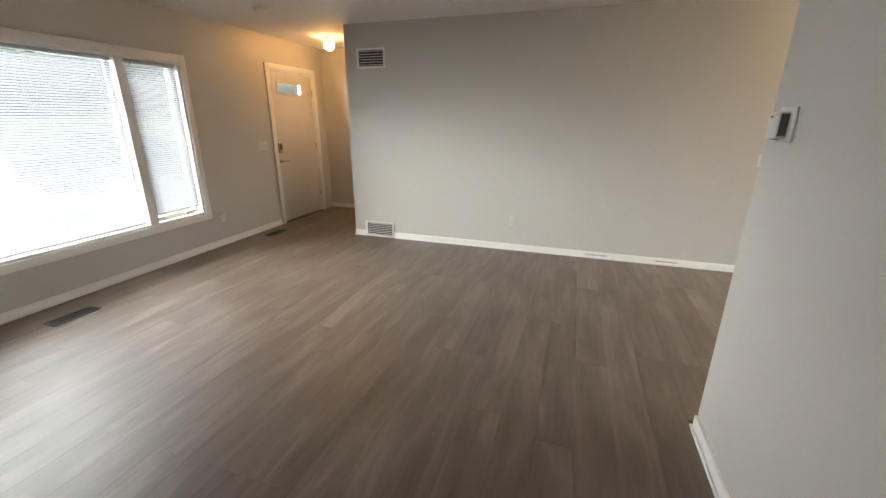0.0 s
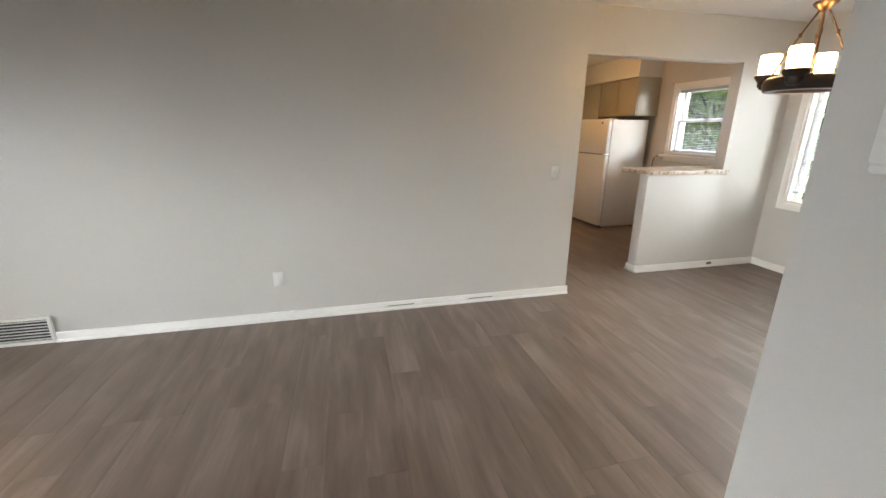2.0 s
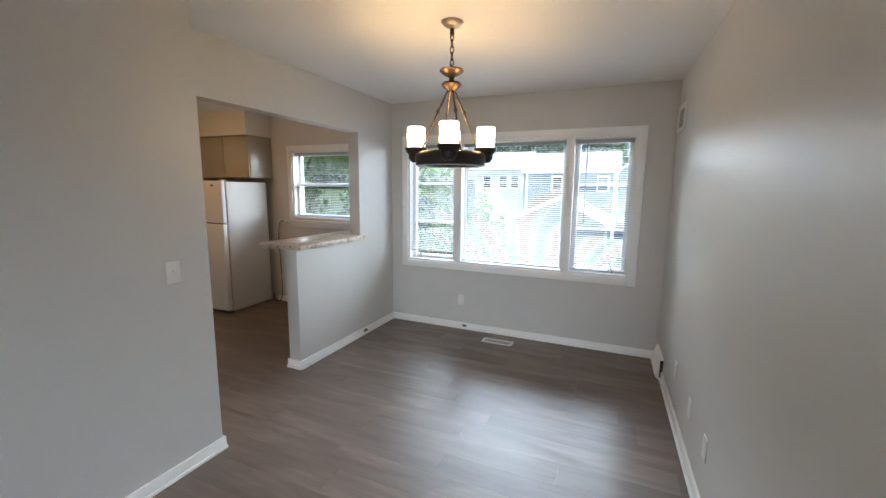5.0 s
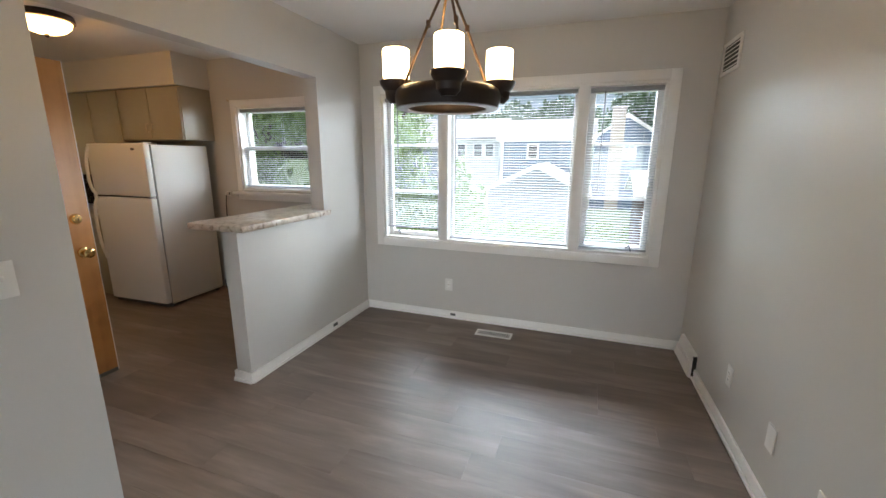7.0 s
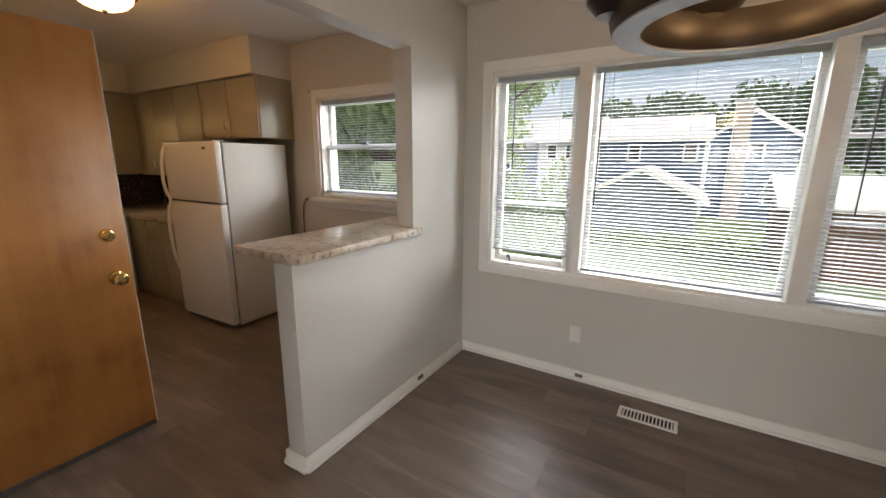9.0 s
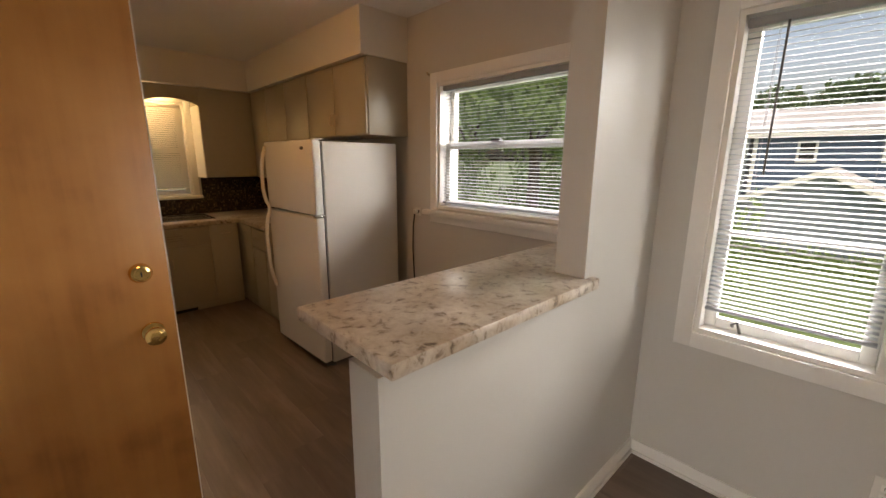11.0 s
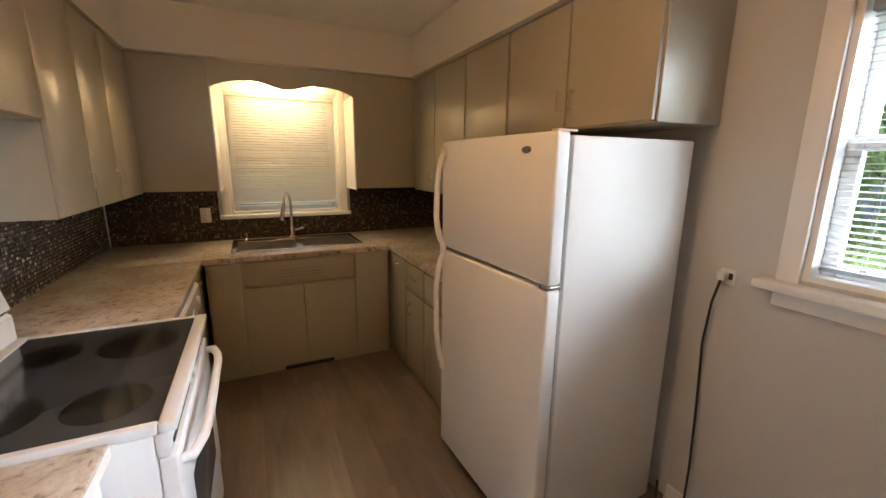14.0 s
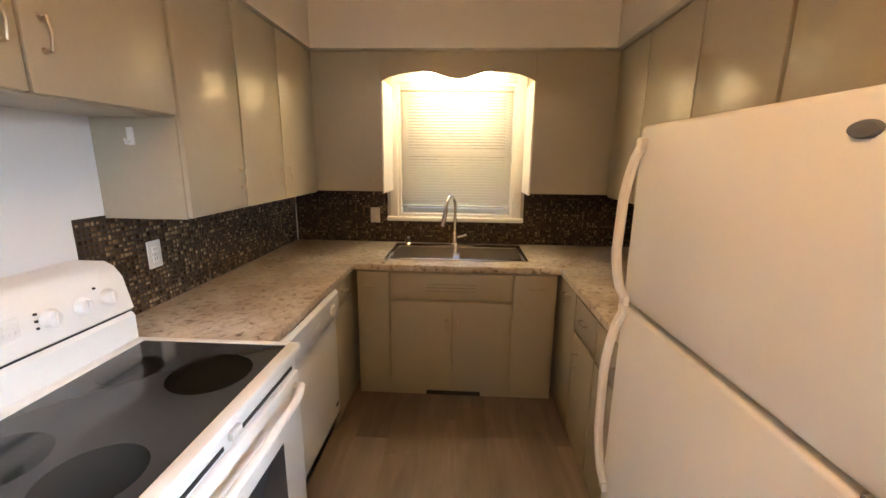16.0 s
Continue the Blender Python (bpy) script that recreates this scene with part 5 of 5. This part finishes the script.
for y in (7.5, 4.1):
    house_window(hs, 33.96, y, 1.45)
w2 = part("gable_wall", prism([(-1.5, -2.25), (3.05, -2.25), (3.05, 2.95), (0.9, 4.5), (-1.5, 2.95)], "x", 34.6, 42), SIDING, hs, "deep blue gable end")
part("gable_trim", prism([(-1.9, 2.65), (-1.9, 2.9), (0.9, 4.75), (3.3, 3.0), (3.3, 2.8), (0.9, 4.5)], "x", 34.3, 34.6), TRIM, hs)
house_window(hs, 34.58, 0.6, 1.5)
house_window(hs, 34.58, -0.6, -1.2, 1.0, 1.4)
cm = part("chimney", box(33.9, 34.58, 1.1, 2.0, -2.25, 5.1), BRICKC, hs, "tan brick chimney")
part("cap", box(33.82, 34.66, 1.02, 2.08, 5.1, 5.2), CONC, cm)
# pale neighbour house
hs = thing("house", (38, 13, -2.2), "pale two-storey house with a grey roof", "house")
siding(hs, 36.0, 43.0, 10.6, 15.0, -2.25, 3.2, SIDEW)
part("roof", prism([(35.5, 3.1), (39.5, 4.9), (43.5, 3.1), (43.5, 3.25), (39.5, 5.1), (35.5, 3.25)], "y", 10.3, 15.4), SHINGLE, hs)
for y in (11.4, 12.4):
    house_window(hs, 35.96, y, 1.6)
house_window(hs, 35.96, 13.9, 1.6)
hs = thing("house", (44, 21, -2.2), "distant grey house under trees", "house")
siding(hs, 40.0, 48.0, 16.5, 26.0, -2.25, 2.4, SIDEG)
part("roof", prism([(39.5, 2.3), (44, 5.4), (48.5, 2.3), (48.5, 2.5), (44, 5.6), (39.5, 2.5)], "y", 16.2, 26.4), SHINGLE, hs)
house_window(hs, 39.96, 19.5, 0.6)
# gabled garage
ga = thing("garage", (27, 6.2, -2.2), "grey gabled garage with white eaves", "garage")
part("wall", prism([(3.5, -2.25), (8.8, -2.25), (8.8, -0.25), (5.9, 1.05), (3.5, -0.1)], "x", 24.0, 30.0), SIDEG, ga)
for k in range(11):
    z = -2.0 + 0.2 * k
    part("siding_board", box(23.975, 23.999, 3.55, 8.75, z, z + 0.16), SIDEG, ga) if z < -0.4 else None
part("roof", prism([(3.05, -0.45), (3.05, -0.28), (5.9, 1.26), (9.3, -0.38), (9.3, -0.55), (5.9, 1.06)], "x", 23.6, 30.4), SHINGLE, ga)
part("rake_trim", prism([(3.05, -0.5), (3.05, -0.28), (5.9, 1.25), (9.3, -0.38), (9.3, -0.6), (5.9, 1.0)], "x", 23.55, 23.595), TRIM, ga)
part("corner_board", box(23.96, 23.974, 8.6, 8.8, -2.2, -0.3), TRIM, ga)
# brown shed by the lot line
sh = thing("shed", (17.5, 0.2, -1.6), "brown wooden shed with a pale roof", "shed")
for k in range(12):
    part("board", box(16.0, 16.04, -1.5 + k * 0.26, -1.26 + k * 0.26, -1.7, 0.3), BROWNW, sh)
part("wall", box(16.045, 19.0, -1.5, 1.6, -1.7, 0.3), BROWNW, sh)
part("roof", prism([(15.7, 0.3), (17.5, 1.0), (19.3, 0.3), (19.3, 0.4), (17.5, 1.12), (15.7, 0.4)], "y", -1.8, 1.9), SIDEW, sh, "pale metal roof")
part("post", box(15.9, 15.99, 0.9, 1.0, -1.7, 0.3), TRIM, sh)


def foliage(bm, centre, radius, count, size, rng):
    """Many small leaf clumps: bent quads scattered in an uneven crown."""
    c = Vector(centre)
    lobes = [(c + Vector((rng.uniform(-1, 1) * radius[0] * 0.6, rng.uniform(-1, 1) * radius[1] * 0.6, rng.uniform(-0.7, 0.8) * radius[2] * 0.6)), rng.uniform(0.35, 0.6)) for _ in range(9)]
    for _ in range(count):
        lc, ls = rng.choice(lobes)
        d = Vector((rng.gauss(0, 1), rng.gauss(0, 1), rng.gauss(0, 1))).normalized() * rng.uniform(0.55, 1.0)
        p = lc + Vector((d.x * radius[0] * ls, d.y * radius[1] * ls, d.z * radius[2] * ls))
        s = size * rng.uniform(0.6, 1.4)
        q = Euler((rng.uniform(0, 6.28), rng.uniform(0, 6.28), rng.uniform(0, 6.28))).to_matrix()
        vs = [bm.verts.new(p + q @ Vector(v) * s) for v in ((-1, 0, 0), (0, -0.5, 0.15), (1, 0, 0), (0, 0.5, 0.15))]
        bm.faces.new(vs)


def tree(x, y, z, height, radius, label, material, count, size, seed, trunk=0.2):
    rng = random.Random(seed)
    t = thing("tree", (x, y, z), label, "tree", "trees around the house")
    bm = tube([(x, y, z - 0.1), (x + 0.1, y, z + height * 0.3), (x, y + 0.15, z + height * 0.55), (x + 0.1, y, z + height * 0.8)], trunk, 10)
    for v in bm.verts:
        k = 1 - 0.75 * (v.co.z - z) / (height * 0.8)
        v.co.x, v.co.y = x + (v.co.x - x) * k, y + (v.co.y - y) * k
    for i in range(6):
        a = rng.uniform(0, 6.28)
        h0 = z + height * rng.uniform(0.3, 0.6)
        tube([(x, y, h0), (x + radius * 0.35 * math.cos(a), y + radius * 0.35 * math.sin(a), h0 + height * 0.14), (x + radius * 0.7 * math.cos(a), y + radius * 0.7 * math.sin(a), h0 + height * 0.22)], trunk * 0.25, 6, bm)
    part("trunk", bm, BARK, t)
    bm = bmesh.new()
    foliage(bm, (x, y, z + height * 0.66), (radius, radius, height * 0.36), count, size, rng)
    part("crown", bm, material, t)


tree(11.5, 10.5, -1.0, 7.5, 3.2, "leafy green tree outside the kitchen window", LEAF, 5200, 0.13, 1)
tree(9.8, 13.8, -0.9, 6.5, 2.8, "leafy green tree outside the kitchen window", LEAF, 4200, 0.12, 2)
tree(14.5, 15.5, -1.3, 8.0, 3.4, "leafy green tree beyond the kitchen window", LEAF, 4200, 0.15, 7)
tree(10.6, 8.2, -1.0, 5.6, 2.2, "young leafy tree outside the kitchen window", LEAF, 4200, 0.11, 14, 0.12)
tree(16.0, 20.5, -1.5, 8.5, 3.8, "leafy green tree beyond the kitchen window", LEAF, 4000, 0.17, 15)
tree(20.0, 13.0, -1.9, 9.0, 3.2, "leafy green tree behind the garage", LEAF, 3600, 0.2, 16)
tree(50, -3, -2.2, 12.0, 5.0, "tall dark tree behind the blue house", LEAFD, 3600, 0.35, 3, 0.35)
tree(48, 6, -2.2, 10.5, 4.6, "tall dark tree behind the houses", LEAFD, 3400, 0.35, 4, 0.35)
tree(52, 13, -2.2, 10.0, 4.6, "tall tree behind the pale house", LEAFD, 3200, 0.35, 5, 0.35)
tree(46, 28, -2.2, 11.0, 5.0, "tall tree beside the distant house", LEAFD, 3200, 0.35, 6, 0.35)
tree(30, -5.5, -2.2, 8.5, 3.8, "dark green tree beside the chimney", LEAFD, 3600, 0.26, 8, 0.3)
tree(26, -9.5, -2.2, 8.5, 3.8, "dark green tree past the shed", LEAFD, 3400, 0.26, 9, 0.3)
tree(-26, 24, -0.8, 9.0, 4.5, "green street tree across the road", LEAFD, 3200, 0.3, 10, 0.3)
tree(-30, 12, -0.8, 9.5, 4.8, "green street tree across the road", LEAFD, 3200, 0.3, 11, 0.3)
tree(-14.5, 26.5, -0.8, 7.0, 3.0, "green tree near the front door", LEAF, 3000, 0.2, 12, 0.2)
rng = random.Random(21)
bm = bmesh.new()
for k in range(26):
    y = 1.5 + k * 0.42
    foliage(bm, (19.5 + rng.uniform(-0.4, 0.4), y, -1.55), (0.6, 0.5, 0.5), 130, 0.09, rng)
tagged(solid("hedge", bm, LEAF, "uneven green hedge along the lot line", "hedge", "stuff"))
bm = bmesh.new()
for k in range(14):
    foliage(bm, (8.4 + rng.uniform(-0.4, 0.4), 7.2 + k * 0.5, -0.1 + rng.uniform(-0.2, 0.3)), (0.7, 0.6, 1.1), 260, 0.075, rng)
for k in range(24):
    foliage(bm, (12.6 + rng.uniform(-0.8, 0.8), 6.6 + k * 0.52, 0.2 + rng.uniform(-0.3, 0.5)), (0.9, 0.7, 2.0), 330, 0.11, rng)
solid("shrubs", bm, LEAF, "green shrubs growing close to the kitchen window", "shrub", "stuff")

# dark pickup parked on the street side
tr = thing("pickup_truck", (-13.0, 9.4, -0.78), "dark pickup truck parked in front of the house", "car")
part("body", prism([(7.4, -0.35), (11.9, -0.35), (11.9, 0.25), (10.9, 0.32), (10.3, 0.95), (9.0, 0.98), (8.75, 0.32), (7.4, 0.3)], "x", -14.0, -12.2), CARBLK, tr)
part("side_window", prism([(9.1, 0.4), (10.4, 0.4), (10.15, 0.85), (9.1, 0.88)], "x", -12.199, -12.19), CERAMIC, tr)
for y in (8.2, 11.0):
    for x in (-13.98, -12.4):
        wh = part("wheel", lathe([(0.2, 0), (0.36, 0.02), (0.38, 0.1), (0.36, 0.2), (0.2, 0.22)], (x, y, -0.4), "x", 20), TYRE, tr)
        part("rim", lathe([(0.19, 0.221), (0.15, 0.23), (0.05, 0.235)], (x, y, -0.4), "x", 16), STEEL, wh)

# ---- plank floor ----
floor = thing("floor", (0, 0, 0), "grey-brown wood-look vinyl plank floor", "floor", kind="structure")
RECTS = [(W, E, 2.5, 5.06), (W, 1.3, -1.4, 2.5), (2.36, E, 5.06, 9.75), (W, -2.05, 5.06, 6.42)]
PW, PL, GAP = 0.184, 1.22, 0.0002
PLANKS = {}


def plank(x0, x1, y0, y1):
    key = (round(x1 - x0, 3), round(y1 - y0, 3))
    if key not in PLANKS:
        a, b = key[0] / 2 - GAP, key[1] / 2 - GAP
        c = 0.0005
        verts = [(sx * a, sy * b, -0.007) for sx, sy in ((-1, -1), (1, -1), (1, 1), (-1, 1))]
        verts += [(sx * a, sy * b, -c) for sx, sy in ((-1, -1), (1, -1), (1, 1), (-1, 1))]
        verts += [(sx * (a - c), sy * (b - c), 0.0) for sx, sy in ((-1, -1), (1, -1), (1, 1), (-1, 1))]
        faces = [(8, 9, 10, 11)]
        for r in (0, 4):
            faces += [(r + q, r + (q + 1) % 4, r + 4 + (q + 1) % 4, r + 4 + q) for q in range(4)]
        me = bpy.data.meshes.new("plank")
        me.from_pydata(verts, [], faces)
        me.materials.append(PLANK)
        PLANKS[key] = me
    o = new("plank", PLANKS[key])
    o.parent = floor
    o.location = ((x0 + x1) / 2, (y0 + y1) / 2, 0)


rng = random.Random(5)
x = W
while x < E - 0.01:
    x1 = min(x + PW, E)
    spans = sorted((c, d) for a, b, c, d in RECTS if a < (x + x1) / 2 < b)
    runs = []
    for c, d in spans:
        if runs and c <= runs[-1][1] + 0.001:
            runs[-1][1] = max(runs[-1][1], d)
        else:
            runs.append([c, d])
    shift = rng.choice((0.0, 0.3, 0.6, 0.9)) + rng.choice((0.0, 0.12))
    for c, d in runs:
        y = c
        cut = math.floor((c - shift) / PL) * PL + shift + PL
        while y < d - 0.005:
            if cut - y < 0.05:
                cut += PL
            e = min(cut, d)
            plank(x, x1, y, e)
            y, cut = e, e + PL
    x = x1
